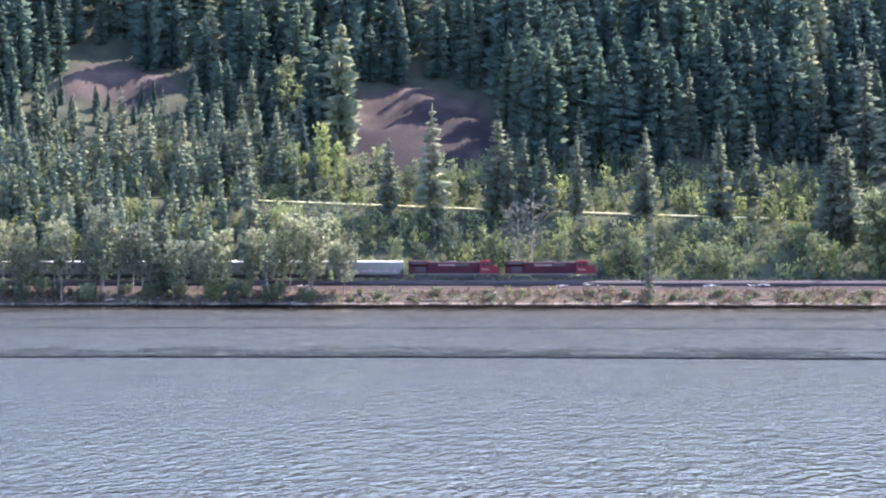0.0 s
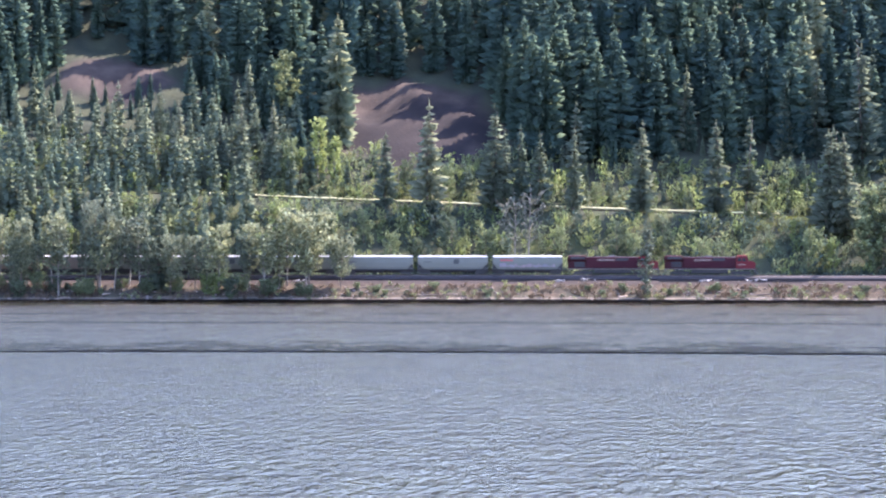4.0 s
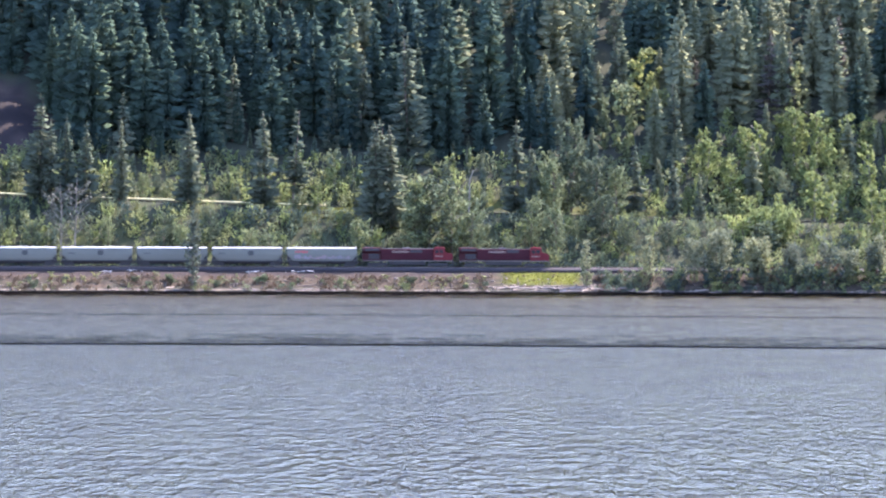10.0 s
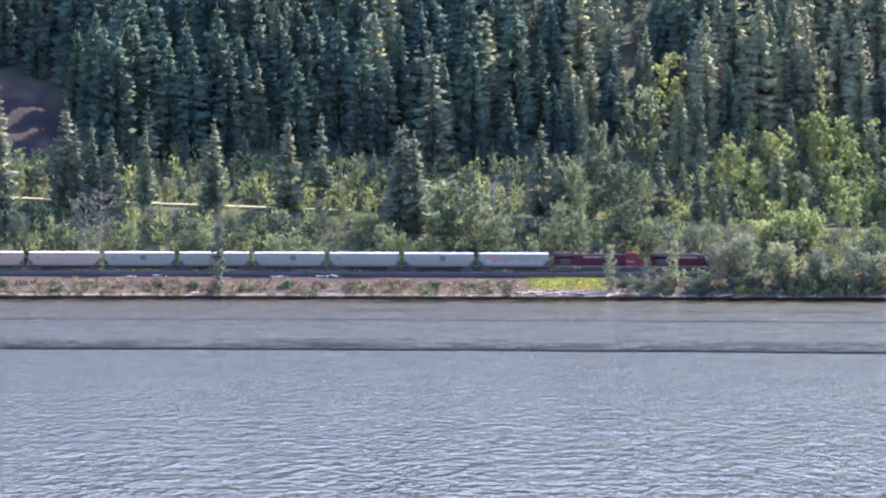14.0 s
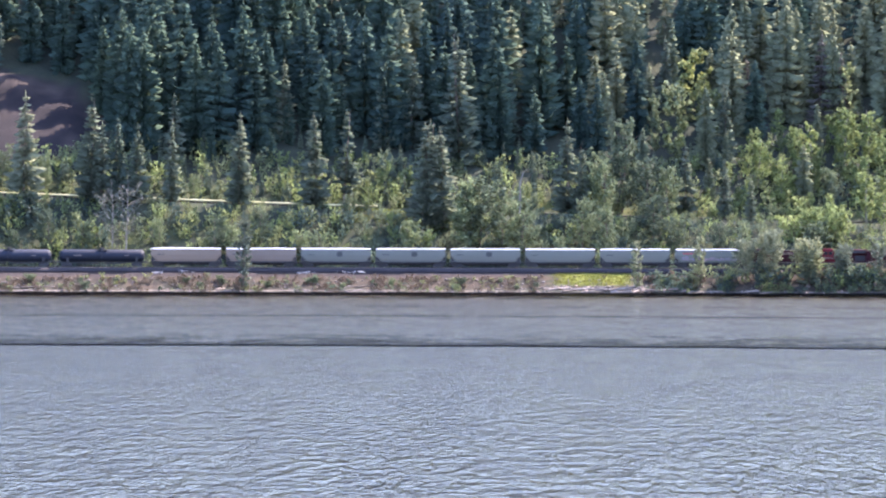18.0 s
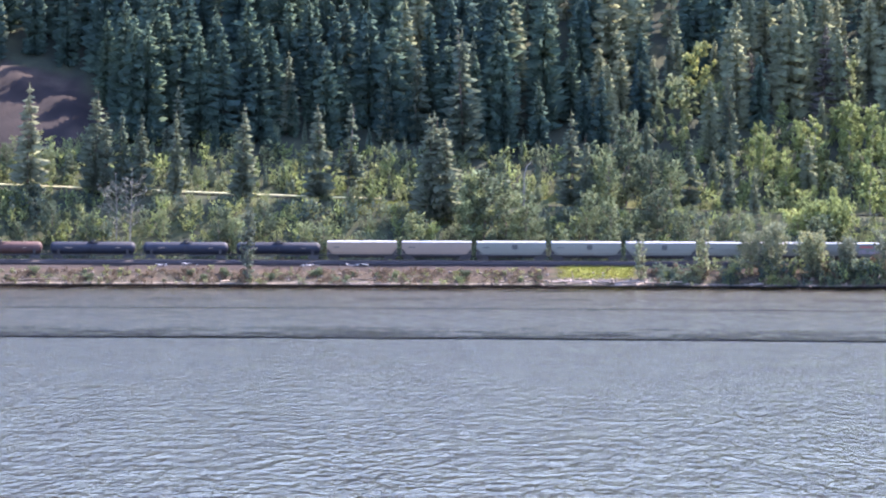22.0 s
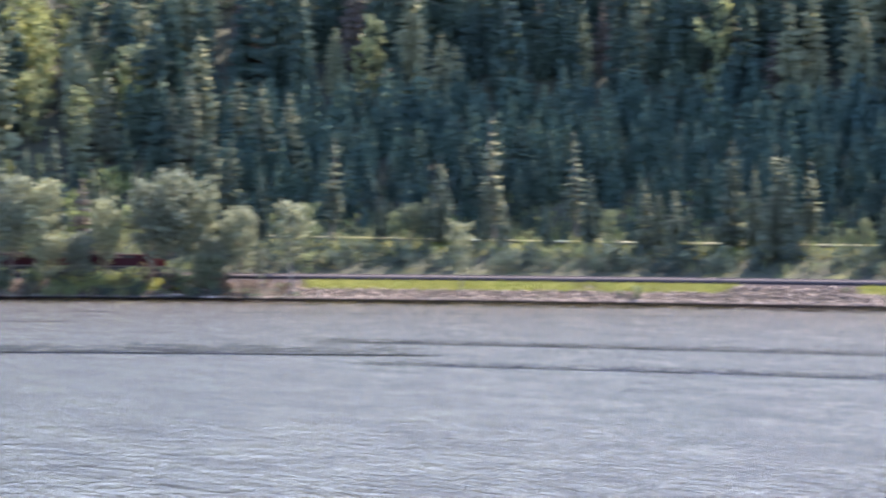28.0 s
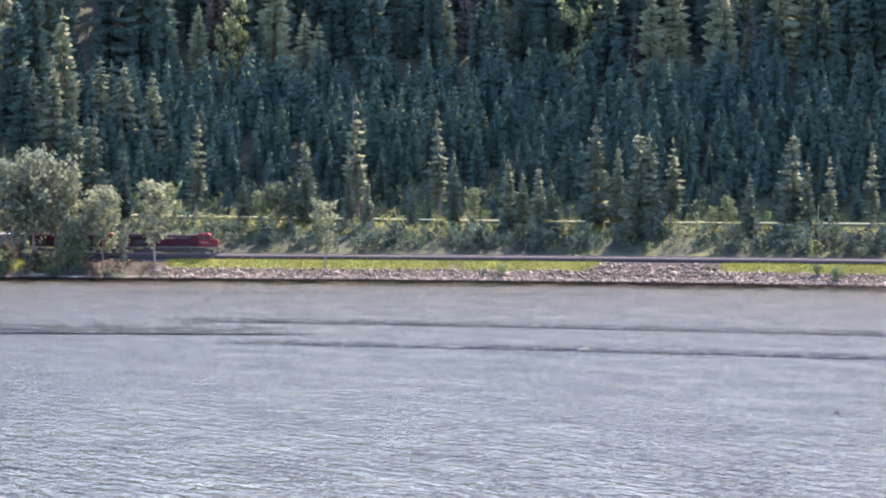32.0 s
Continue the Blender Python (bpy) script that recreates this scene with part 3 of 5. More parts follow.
def hopper(label, paint, emblem):
    """Covered grain hopper: cylindrical-sided body with sloped ends, hatched roof and bays."""
    t = thing("covered_hopper", label, "hopper car", "freight train")
    L, h = 18.0, 9.0
    prof = [(-1.42, 1.25), (-1.56, 1.9), (-1.60, 3.0), (-1.52, 4.2), (-1.38, 4.5), (1.38, 4.5), (1.52, 4.2), (1.60, 3.0), (1.56, 1.9), (1.42, 1.25)]
    bm = bmesh.new()
    rings = []
    for x, cut in ((-h + 0.45, 1.0), (-h + 0.55, 1.0), (-h + 1.9, 0.0), (h - 1.9, 0.0), (h - 0.55, 1.0), (h - 0.45, 1.0)):
        rings.append([bm.verts.new((x, y, max(z, 2.75 if cut and z < 2.75 else z))) for y, z in prof])
    for a, b in zip(rings, rings[1:]):
        for i in range(len(prof)):
            bm.faces.new((a[i], b[i], b[(i + 1) % len(prof)], a[(i + 1) % len(prof)]))
    bm.faces.new(rings[0]), bm.faces.new(rings[-1][::-1])
    bmesh.ops.recalc_face_normals(bm, faces=bm.faces)
    body = part("body", bm, paint, t)
    part("roof", prism(bmesh.new(), [(-1.45, 4.46), (-1.40, 4.56), (0, 4.68), (1.40, 4.56), (1.45, 4.46)], -h + 0.5, h - 0.5, "x"), ROOF_PALE, body, "pale roof, sunlight on top put into its colour")
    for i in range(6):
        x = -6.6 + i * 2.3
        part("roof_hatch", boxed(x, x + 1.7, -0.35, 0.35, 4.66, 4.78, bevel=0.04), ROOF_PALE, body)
    part("running_board", boxed(-h + 0.2, h - 0.2, -0.95, -0.55, 4.68, 4.74), STEEL, body)
    # Sill box added to fill in the dark shade under the car.
    part("center_sill", boxed(-h + 0.4, h - 0.4, -0.38, 0.38, 0.55, 1.25), DARK, t)
    for s in (-1, 1):
        part("side_sill", boxed(-h + 0.3, h - 0.3, s * 1.48 - 0.08, s * 1.48 + 0.08, 1.12, 1.42), DARK, t)
        # Top edge in the pale roof colour, as a sunlit line along the car.
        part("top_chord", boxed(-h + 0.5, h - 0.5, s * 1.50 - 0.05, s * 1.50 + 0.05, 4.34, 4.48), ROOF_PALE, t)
    for s in (-1, 1):
        for i in range(9):
            x = -6.0 + i * 1.5
            part("side_rib", boxed(x - 0.03, x + 0.03, s * 1.59 - 0.025, s * 1.59 + 0.025, 1.9, 4.2), paint, body)
    for x in (-4.1, 0.0, 4.1):
        bb = bmesh.new()
        a = [bb.verts.new((x + dx, y, 1.25)) for dx, y in ((-2.0, -1.4), (2.0, -1.4), (2.0, 1.4), (-2.0, 1.4))]
        b = [bb.verts.new((x + dx, y, 0.5)) for dx, y in ((-1.2, -0.8), (1.2, -0.8), (1.2, 0.8), (-1.2, 0.8))]
        for i in range(4):
            bb.faces.new((a[i], a[(i + 1) % 4], b[(i + 1) % 4], b[i]))
        bb.faces.new(a[::-1]), bb.faces.new(b)
        bmesh.ops.recalc_face_normals(bb, faces=bb.faces)
        part("outlet_bay", bb, DARK, t)
    for e in (-1, 1):
        fr = bmesh.new()
        for y in (-1.45, -0.5, 0.5, 1.45):
            rod(fr, (e * (h - 0.45), y, 1.2), (e * (h - 0.45), y, 4.5), 0.05, 4)
        for y in (-1.45, 1.45):
            rod(fr, (e * (h - 0.45), y, 1.3), (e * (h - 2.3), y, 2.0), 0.06, 4)
            for k in range(8):
                rod(fr, (e * (h - 0.42), y, 1.4 + k * 0.38), (e * (h - 0.42), y - math.copysign(0.45, y), 1.4 + k * 0.38), 0.02, 4)
        part("end_ladder_frame", fr, paint, t)
        # Dark block added in place of the shade below the sloped end.
        part("end_bulkhead", prism(bmesh.new(), [(e * (h - 2.05), 1.2), (e * (h - 0.75), 2.65), (e * (h - 0.5), 2.7), (e * (h - 0.5), 1.2)], -1.15, 1.15), DARK, t, "dark block for the shade under the slope sheet")
        part("end_platform", boxed(min(e * (h - 2.4), e * (h - 0.25)), max(e * (h - 2.4), e * (h - 0.25)), -1.4, 1.4, 1.05, 1.2), DARK, t)
        coupler(t, min(e * (h - 0.4), e * (h + 0.35)), max(e * (h - 0.4), e * (h + 0.35)))
    if emblem == "round":
        for s in (-1, 1):
            em = bmesh.new()
            prism(em, [(0.2, 2.9), (0.5, 2.65), (1.3, 2.65), (1.6, 2.9), (1.6, 3.6), (1.3, 3.85), (0.5, 3.85), (0.2, 3.6)], s * 1.62 - 0.02, s * 1.62 + 0.02)
            part("emblem", em, LOGO, body, "dark round emblem")
    if emblem == "painted":
        em, gr = bmesh.new(), bmesh.new()
        for s in (-1, 1):
            bars(em, -6.6, -3.4, s * 1.62, 3.35, 3.85, 11, 8)
            rnd = random.Random(5)
            for i in range(22):
                x = -6.8 + i * 0.62
                box(gr, x, x + rnd.uniform(0.35, 0.6), s * 1.61 - 0.015, s * 1.61 + 0.015, 1.75 + rnd.uniform(0, 0.25), 2.2 + rnd.uniform(0, 0.75))
        tagged(part("lettering", em, LOGO_RED, body, "red plain bars of lettering"), kind="stuff")
        tagged(part("graffiti", gr, GRAFFITI, body, "faded spray-painted graffiti band"), kind="stuff")
    else:
        nm = bmesh.new()
        for s in (-1, 1):
            bars(nm, -7.0, -5.3, s * 1.60, 3.0, 3.3, 13, 6)
        tagged(part("lettering", nm, LOGO, body, "small dark plain bars of lettering"), kind="stuff")
    bogie(t, -6.8, 2, 1.75), bogie(t, 6.8, 2, 1.75)
    return t


def tank_car(label, paint):
    t = thing("tank_car", label, "tank car", "freight train")
    L, h = 22.0, 11.0
    he = h + 0.15
    bm = bmesh.new()
    R, zc, n = 1.5, 2.75, 20
    rings = []
    for x, r in ((-h + 0.62, 0.02), (-h + 0.68, 0.7), (-h + 0.85, 1.1), (-h + 1.2, 1.4), (-h + 1.6, R), (-3.2, R), (3.2, R), (h - 1.6, R), (h - 1.2, 1.4), (h - 0.85, 1.1), (h - 0.68, 0.7), (h - 0.62, 0.02)):
        rings.append([bm.verts.new((x, r * math.cos(i * 2 * math.pi / n), zc + r * math.sin(i * 2 * math.pi / n))) for i in range(n)])
    for a, b in zip(rings, rings[1:]):
        for i in range(n):
            bm.faces.new((a[i], a[(i + 1) % n], b[(i + 1) % n], b[i])).smooth = True
    bm.faces.new(rings[0]), bm.faces.new(rings[-1])
    bmesh.ops.recalc_face_normals(bm, faces=bm.faces)
    body = part("tank", bm, paint, t)
    for x in (-5.6, -2.8, 2.8, 5.6):
        part("weld_band", rod(bmesh.new(), (x - 0.05, 0, zc), (x + 0.05, 0, zc), R + 0.02, 20), paint, body)
    dome = rod(bmesh.new(), (0, 0, zc + 1.35), (0, 0, zc + 1.95), 0.55, 14)
    part("dome_housing", dome, DARK, body, "black valve housing on the crown")
    plat = bmesh.new()
    box(plat, -1.3, 1.3, -1.25, -0.6, zc + 1.32, zc + 1.38), box(plat, -1.3, 1.3, 0.6, 1.25, zc + 1.32, zc + 1.38)
    for s in (-1, 1):
        for x in (-1.3, 0, 1.3):
            rod(plat, (x, s * 1.25, zc + 1.3), (x, s * 1.25, zc + 2.2), 0.025, 4)
        rod(plat, (-1.3, s * 1.25, zc + 2.2), (1.3, s * 1.25, zc + 2.2), 0.025, 4)
    part("walkway", plat, DARK, t)
    for s in (-1, 1):
        lad = bmesh.new()
        for x in (-0.22, 0.22):
            rod(lad, (x, s * 1.56, 1.0), (x, s * 1.56, zc + 1.3), 0.025, 4)
        for k in range(9):
            rod(lad, (-0.22, s * 1.56, 1.1 + k * 0.34), (0.22, s * 1.56, 1.1 + k * 0.34), 0.02, 4)
        part("ladder", lad, DARK, t)
    for e in (-1, 1):
        # Box added to darken the gap beneath the tank, where shade falls.
        part("running_gear", boxed(min(e * 0.6, e * 5.4), max(e * 0.6, e * 5.4), -0.4, 0.4, 0.75, 1.2), DARK, t, "dark box that fills in the shade under the tank")
        part("stub_sill", boxed(min(e * 5.4, e * (he - 0.1)), max(e * 5.4, e * (he - 0.1)), -0.35, 0.35, 0.95, 1.35), DARK, t)
        part("saddle", prism(bmesh.new(), [(-1.3, 1.1), (1.3, 1.1), (1.45, 2.4), (0.8, 1.5), (-0.8, 1.5), (-1.45, 2.4)], e * 8.4 - 0.3, e * 8.4 + 0.3, "x"), DARK, t)
        hr = bmesh.new()
        for y in (-1.4, 1.4):
            rod(hr, (e * (he - 0.2), y, 1.1), (e * (he - 0.2), y, 2.0), 0.025, 4)
        rod(hr, (e * (he - 0.2), -1.4, 2.0), (e * (he - 0.2), 1.4, 2.0), 0.025, 4)
        part("end_handrail", hr, WHITE_LETTER, t)
        part("end_step", boxed(min(e * (h - 0.9), e * (he - 0.15)), max(e * (h - 0.9), e * (he - 0.15)), -1.4, 1.4, 1.05, 1.12), DARK, t)
        coupler(t, min(e * (he - 0.1), e * (he + 0.3)), max(e * (he - 0.1), e * (he + 0.3)))
    mk = bmesh.new()
    for s in (-1, 1):
        bars(mk, -6.8, -5.0, s * 1.50, zc - 0.1, zc + 0.25, 21, 6, 0.03)
        bars(mk, 5.6, 6.6, s * 1.50, zc - 0.1, zc + 0.2, 22, 4, 0.03)
    tagged(part("lettering", mk, WHITE_LETTER, body, "small white plain bars of lettering"), kind="stuff")
    bogie(t, -8.6, 2, 1.75), bogie(t, 8.6, 2, 1.75)
    return t


train = []          # (thing, distance of its centre behind the leading nose)
back = 0.0


def couple(ob, length):
    global back
    train.append((ob, back + length / 2))
    back += length


lead = locomotive("red diesel locomotive leading the freight train")
couple(lead, 23.78)
second = copy_thing(lead, Matrix())
tagged(second, "red diesel locomotive coupled behind the leader")
couple(second, 23.78)
couple(hopper("white covered hopper with faded graffiti along its side", HOPPER_WHITE, "painted"), 18.4)
plain = hopper("pale grey covered hopper with clean sides", HOPPER_WHITE, "")
badge = hopper("pale grey covered hopper with a dark round emblem", HOPPER_WHITE, "round")
cream = hopper("cream covered hopper with weathered sides", HOPPER_CREAM, "")
couple(badge, 18.4), couple(plain, 18.4)
for i in range(3):
    couple(copy_thing(badge, Matrix()), 18.4)
couple(cream, 18.4), couple(copy_thing(cream, Matrix()), 18.4)
black = tank_car("black tank car with a valve dome on top", TANK_BLACK)
couple(black, 22.7)
for i in range(2):
    couple(copy_thing(black, Matrix()), 22.7)
rusty = tank_car("rust-stained red-brown tank car", TANK_RUST)
couple(rusty, 22.7)
for i in range(3):
    couple(copy_thing(black, Matrix()), 22.7)


def nose_az(t):
    return -5.12 + 0.68535 * t + 0.001106 * t * t + 0.26 * (max(0.0, t - 25) / 7) ** 2


def car_pose(t, behind):
    a0 = nose_az(t)
    a = a0 - behind / ((shore_r(a0) + TRACK) * DEG)
    x, y = at(a, TRACK)
    x2, y2 = at(a + 0.2, TRACK)
    return Matrix.Translation((x, y, RAIL_Z)) @ Matrix.Rotation(math.atan2(y2 - y, x2 - x), 4, "Z")


def motions():
    for ob, behind in train:
        walk(ob, [(t, car_pose(t, behind)) for t in [0.8 * i for i in range(41)]])
    walk(lake, [(0.0, pose(0, 0, 0)), (32.0, pose(-11, -9, 0))])
    for ob, m, dx, dy in swells:
        walk(ob, [(0.0, m), (32.0, Matrix.Translation((dx, dy, 0)) @ m)])


# ---------------------------------------------------------------- railway and road
def ribbon(name, d, half, z, thick, a0, a1, step, material, parent=None, label="", category="", kind="", flare=0.0):
    """A strip along the shore: box section at depth d."""
    V, F = [], []
    k = int((a1 - a0) / step)
    for i in range(k + 1):
        a = a0 + (a1 - a0) * i / k
        zz = z(a) if callable(z) else z
        for dd, dz in ((d - half - flare, 0), (d - half, thick), (d + half, thick), (d + half + flare, 0)):
            x, y = at(a, dd)
            V.append((x, y, zz + dz))
        if i:
            b = (i - 1) * 4
            for j in range(4):
                F.append((b + j, b + (j + 1) % 4, b + 4 + (j + 1) % 4, b + 4 + j))
    ob = new(name, mesh_np(name, np.array(V), np.array(F), material))
    if parent:
        ob.parent = parent
    if label or kind:
        tagged(ob, label, category, kind=kind)
    return ob


# Near-black ballast: the train's shadow on the bed is put into the colour.
BALLAST = mat("ballast", (0.019, 0.017, 0.020), 0.95, var=0.3, scale=0.8, bump=0.6, bump_scale=4, tint=(0.030, 0.026, 0.029))
track = tagged(new("railway_track"), "single railway track, the train's shadow put into its dark ballast", "track", kind="structure")
ribbon("ballast_bed", TRACK, 1.8, RAIL_Z - 1.3, 1.04, -26, 40, 0.3, BALLAST, track, flare=2.0)
for s in (-0.75, 0.75):
    ribbon("rail", TRACK + s, 0.04, RAIL_Z - 0.16, 0.15, -26, 40, 0.3, RAILSTEEL, track)
V, F = [], []
for i in range(3400):
    a = -19 + i * 0.6 / 14.47 * 0.38 * 1.0
    if a > 33:
        break
    m = Matrix.Translation((*at(a, TRACK), RAIL_Z - 0.28)) @ Matrix.Rotation(-a * DEG, 4, "Z")
    b = len(V)
    for x in (-0.11, 0.11):
        for y in (-1.3, 1.3):
            for z in (-0.1, 0.1):
                V.append(m @ Vector((x, y, z)))
    F += [(b + i0, b + i1, b + i2, b + i3) for i0, i1, i2, i3 in ((0, 1, 3, 2), (4, 6, 7, 5), (0, 4, 5, 1), (2, 3, 7, 6), (1, 5, 7, 3))]
ties = new("ties", mesh_np("ties", np.array(V), np.array(F), TIE))
ties.parent = track
tagged(ties, "weathered timber ties", kind="stuff")

ribbon("road", 50.5, 3.6, lambda a: road_z(a) + 0.0, 0.06, -22, 36, 0.4, ASPHALT, None, "grey asphalt road cut into the hillside", "road", "structure")
guard = thing("guard_rail", "guard rail along the road, sunlight put into its pale cream", "guard rail")
for a0, a1 in ((-11.7, -2.0), (15.6, 33.0)):
    V, F = [], []
    prof = ((0.0, 0.36), (-0.10, 0.42), (-0.02, 0.52), (-0.12, 0.56), (0.06, 0.70), (0.10, 0.70), (0.05, 0.36))
    k = int((a1 - a0) / 0.3)
    for i in range(k + 1):
        a = a0 + (a1 - a0) * i / k
        for dd, dz in prof:
            V.append((*at(a, 46.9 + dd), road_z(a) + dz))
        if i:
            for j in range(7):
                F.append(((i - 1) * 7 + j, (i - 1) * 7 + (j + 1) % 7, i * 7 + (j + 1) % 7, i * 7 + j))
    beam = new("beam", mesh_np("beam", np.array(V), np.array(F), RAILBEAM))
    beam.parent = guard
    tagged(beam, "steel beam in cream that stands for sunlight on the road edge")
    pm = bmesh.new()
    box(pm, -0.08, 0.08, -0.08, 0.08, -0.6, 0.75)
    pmesh = bpy.data.meshes.new("post")
    pm.to_mesh(pmesh), pm.free()
    pmesh.materials.append(WOODPOST)
    k = int((a1 - a0) * 15 / 4)
    for i in range(k):
        a = a0 + (a1 - a0) * (i + 0.5) / k
        o = new("post", pmesh)
        o.parent = guard
        o.location = (*at(a, 47.05), road_z(a))


# ---------------------------------------------------------------- plants: templates of unit height
def tpl_conifer(seed, levels=26, per=13, width=0.15, droop=0.25, sparse=0.0, crown=0.06, irregular=0.35, blade=0.17):
    """Tiers of drooping boughs round a spire: each of three folded sprays with upturned tips, over a skirt of inner twigs."""
    rnd = np.random.RandomState(seed)
    V, F = [], []
    side = rnd.uniform(0.75, 1.2, 8)
    for i in range(levels):
        z = crown + (0.975 - crown) * (i + rnd.uniform(-0.35, 0.35)) / levels
        if rnd.rand() < sparse:
            continue
        R0 = width * (1 - z) ** 0.8 * (0.72 + 0.5 * rnd.rand()) + 0.008
        if z < crown + 0.12:
            R0 *= 0.55 + 3.5 * max(0.0, z - crown)
        n = max(4, int(round(per * (0.4 + 0.8 * (1 - z)))))
        ph = rnd.rand() * 6.28
        for k in range(n):
            an = ph + k * 6.283 / n + rnd.uniform(-0.4, 0.4)
            R = R0 * (1 - irregular + 2 * irregular * rnd.rand()) * side[int(an / 0.786) % 8]
            R = min(R, width * (1 - z) ** 0.8 * 1.3 + 0.01, 0.17)
            dz = -droop * R * rnd.uniform(0.3, 1.6)
            w = min(0.0062, R * blade * 0.36 * rnd.uniform(0.6, 1.4) + 0.003)
            zz = z + rnd.uniform(-0.012, 0.012)
            for turn, reach in ((0.0, 1.0), (-0.38, 0.85), (0.38, 0.85)):
                turn += rnd.uniform(-0.12, 0.12)
                c, s, q = math.cos(an + turn), math.sin(an + turn), R * reach * rnd.uniform(0.8, 1.1)
                lift = zz + rnd.uniform(-0.006, 0.006)
                b = len(V)
                V.append((c * q * 0.15, s * q * 0.15, lift + 0.006))
                V.append((c * q * 0.62 - s * w, s * q * 0.62 + c * w, lift + dz - w * 0.8))
                V.append((c * q, s * q, lift + dz * 0.8 + 0.10 * q))
                V.append((c * q * 0.62 + s * w, s * q * 0.62 - c * w, lift + dz - w * 0.8))
                F += [(b, b + 1, b + 2), (b, b + 2, b + 3)]
            a2 = an + rnd.uniform(0.2, 0.9)
            r2, hang, half = min(0.085, R * rnd.uniform(0.3, 0.6)), rnd.uniform(0.014, 0.032), rnd.uniform(0.10, 0.24)
            b = len(V)
            V += [(math.cos(a2) * r2 * 0.4, math.sin(a2) * r2 * 0.4, zz + 0.012),
                  (math.cos(a2 - half) * r2, math.sin(a2 - half) * r2, zz - hang),
                  (math.cos(a2 + half) * r2, math.sin(a2 + half) * r2, zz - hang * 0.8)]
            F.append((b, b + 1, b + 2))
    b = len(V)
    V += [(0.006, 0, 0.93), (-0.004, 0.005, 0.93), (-0.004, -0.005, 0.93), (0, 0, 1.0)]
    F += [(b, b + 1, b + 3), (b + 1, b + 2, b + 3), (b + 2, b, b + 3)]
    return np.array(V), np.array(F)


def tpl_broadleaf(seed, leaves=900, limbs=60, width=0.26, crown=0.25, leaf=0.030, spray=0.26):
    """Leafy crown: feathery sprays of small bent leaf clumps along limbs that reach out and up, with gaps between."""
    rnd = np.random.RandomState(seed)
    lob = rnd.uniform(0.55, 1.25, 6)
    an = rnd.rand(limbs) * 6.283
    z0 = crown + (0.90 - crown) * rnd.beta(1.15, 1.15, limbs)
    f = (z0 - crown) / (1 - crown)
    env = width * np.sin(np.pi * np.clip(0.20 + 0.70 * f, 0, 1)) ** 0.8 * lob[(an / 1.0472).astype(int) % 6] * rnd.uniform(0.55, 1.1, limbs)
    rise = env * rnd.uniform(0.35, 1.1, limbs)
    pick = rnd.choice(limbs, leaves, p=env / env.sum())
    t = 0.25 + 0.75 * rnd.beta(1.5, 0.9, leaves)
    e, thick = env[pick], width * spray * rnd.uniform(0.5, 1.0, limbs)[pick]
    P = np.stack([np.cos(an[pick]) * e * t, np.sin(an[pick]) * e * t, z0[pick] - 0.04 + rise[pick] * t ** 1.4], 1)
    off = rnd.normal(size=(leaves, 3)) * (thick * (1.15 - 0.6 * t))[:, None] * 0.55
    P += off
    P[:, 2] = np.clip(P[:, 2], crown * 0.6, 1.0)
    d = off + np.array([0, 0, 0.6]) * thick[:, None] * 0.5
    d /= np.linalg.norm(d, axis=1)[:, None] + 1e-9
    return leaf_quads(rnd, P, d, leaf)


def leaf_quads(rnd, P, d, leaf):
    n = len(P)
    a = rnd.normal(size=(n, 3)) * 0.8 + d * 0.2
    u = np.cross(a, rnd.normal(size=(n, 3)))
    u /= np.linalg.norm(u, axis=1)[:, None]
    w = np.cross(a, u)
    w /= np.linalg.norm(w, axis=1)[:, None]
    s = leaf * rnd.uniform(0.6, 1.4, n)[:, None]
    nn = np.cross(u, w)
    V = np.stack([P - u * s, P + w * s * 0.9 + nn * s * 0.3, P + u * s * 0.9 - w * s * 0.6], 1).reshape(-1, 3)
    return V, np.arange(n)[:, None] * 3 + np.array([[0, 1, 2]])


def tpl_trunk(seed, r=0.011, top=0.9, limbs=0, spread=0.18, lean=0.02, n=6):
    """Tapered trunk with limbs."""
    rnd = random.Random(seed)
    bm = bmesh.new()
    pts = [Vector((lean * math.sin(3 * k / 5 + seed), lean * math.cos(2.2 * k / 5 + seed), -0.03 + (top + 0.03) * k / 5)) for k in range(6)]
    for k in range(5):
        rod(bm, pts[k], pts[k + 1], r * (1 - 0.17 * k), n, r * (1 - 0.17 * (k + 1)))
    for i in range(limbs):
        z = 0.25 + 0.55 * i / max(1, limbs)
        an = i * 2.4 + rnd.uniform(-0.4, 0.4)
        s = spread * rnd.uniform(0.5, 1.0)
        k = min(4, int(z / top * 5))
        rod(bm, (pts[k].x, pts[k].y, z), (s * math.cos(an), s * math.sin(an), z + s * rnd.uniform(0.5, 1.2)), r * 0.4, 4, r * 0.12)
    me = bpy.data.meshes.new("trunk")
    bm.to_mesh(me), bm.free()
    return me


def plant(name, label, category, crown, trunk, bark, leafmat, group=""):
    """A tree of unit height: an Empty at its base with trunk and crown."""
    t = thing(name, label, category, group)
    tm = trunk.copy()
    tm.materials.clear()
    tm.materials.append(bark)
    tr = new("trunk", tm)
    tr.parent = t
    cr = new("crown", mesh_np("crown", *crown, leafmat))
    cr.parent = t
    t.location = (0, -60, -400)
    return t


rng = random.Random(11)


def put(master, a, d, h, wide=1.0, sink=0.15):
    p = spot(a, d, sink)
    m = Matrix.Translation(p) @ Matrix.Rotation(rng.uniform(0, 6.28), 4, "Z") @ Matrix.Rotation(rng.uniform(-0.02, 0.02), 4, "X") @ \
        Matrix.Diagonal((h * wide, h * wide, h, 1))
    if not master.get("used"):
        master["used"] = 1
        master.matrix_basis = m
        return master
    o = copy_thing(master, Matrix())
    o.matrix_basis = m
    return o


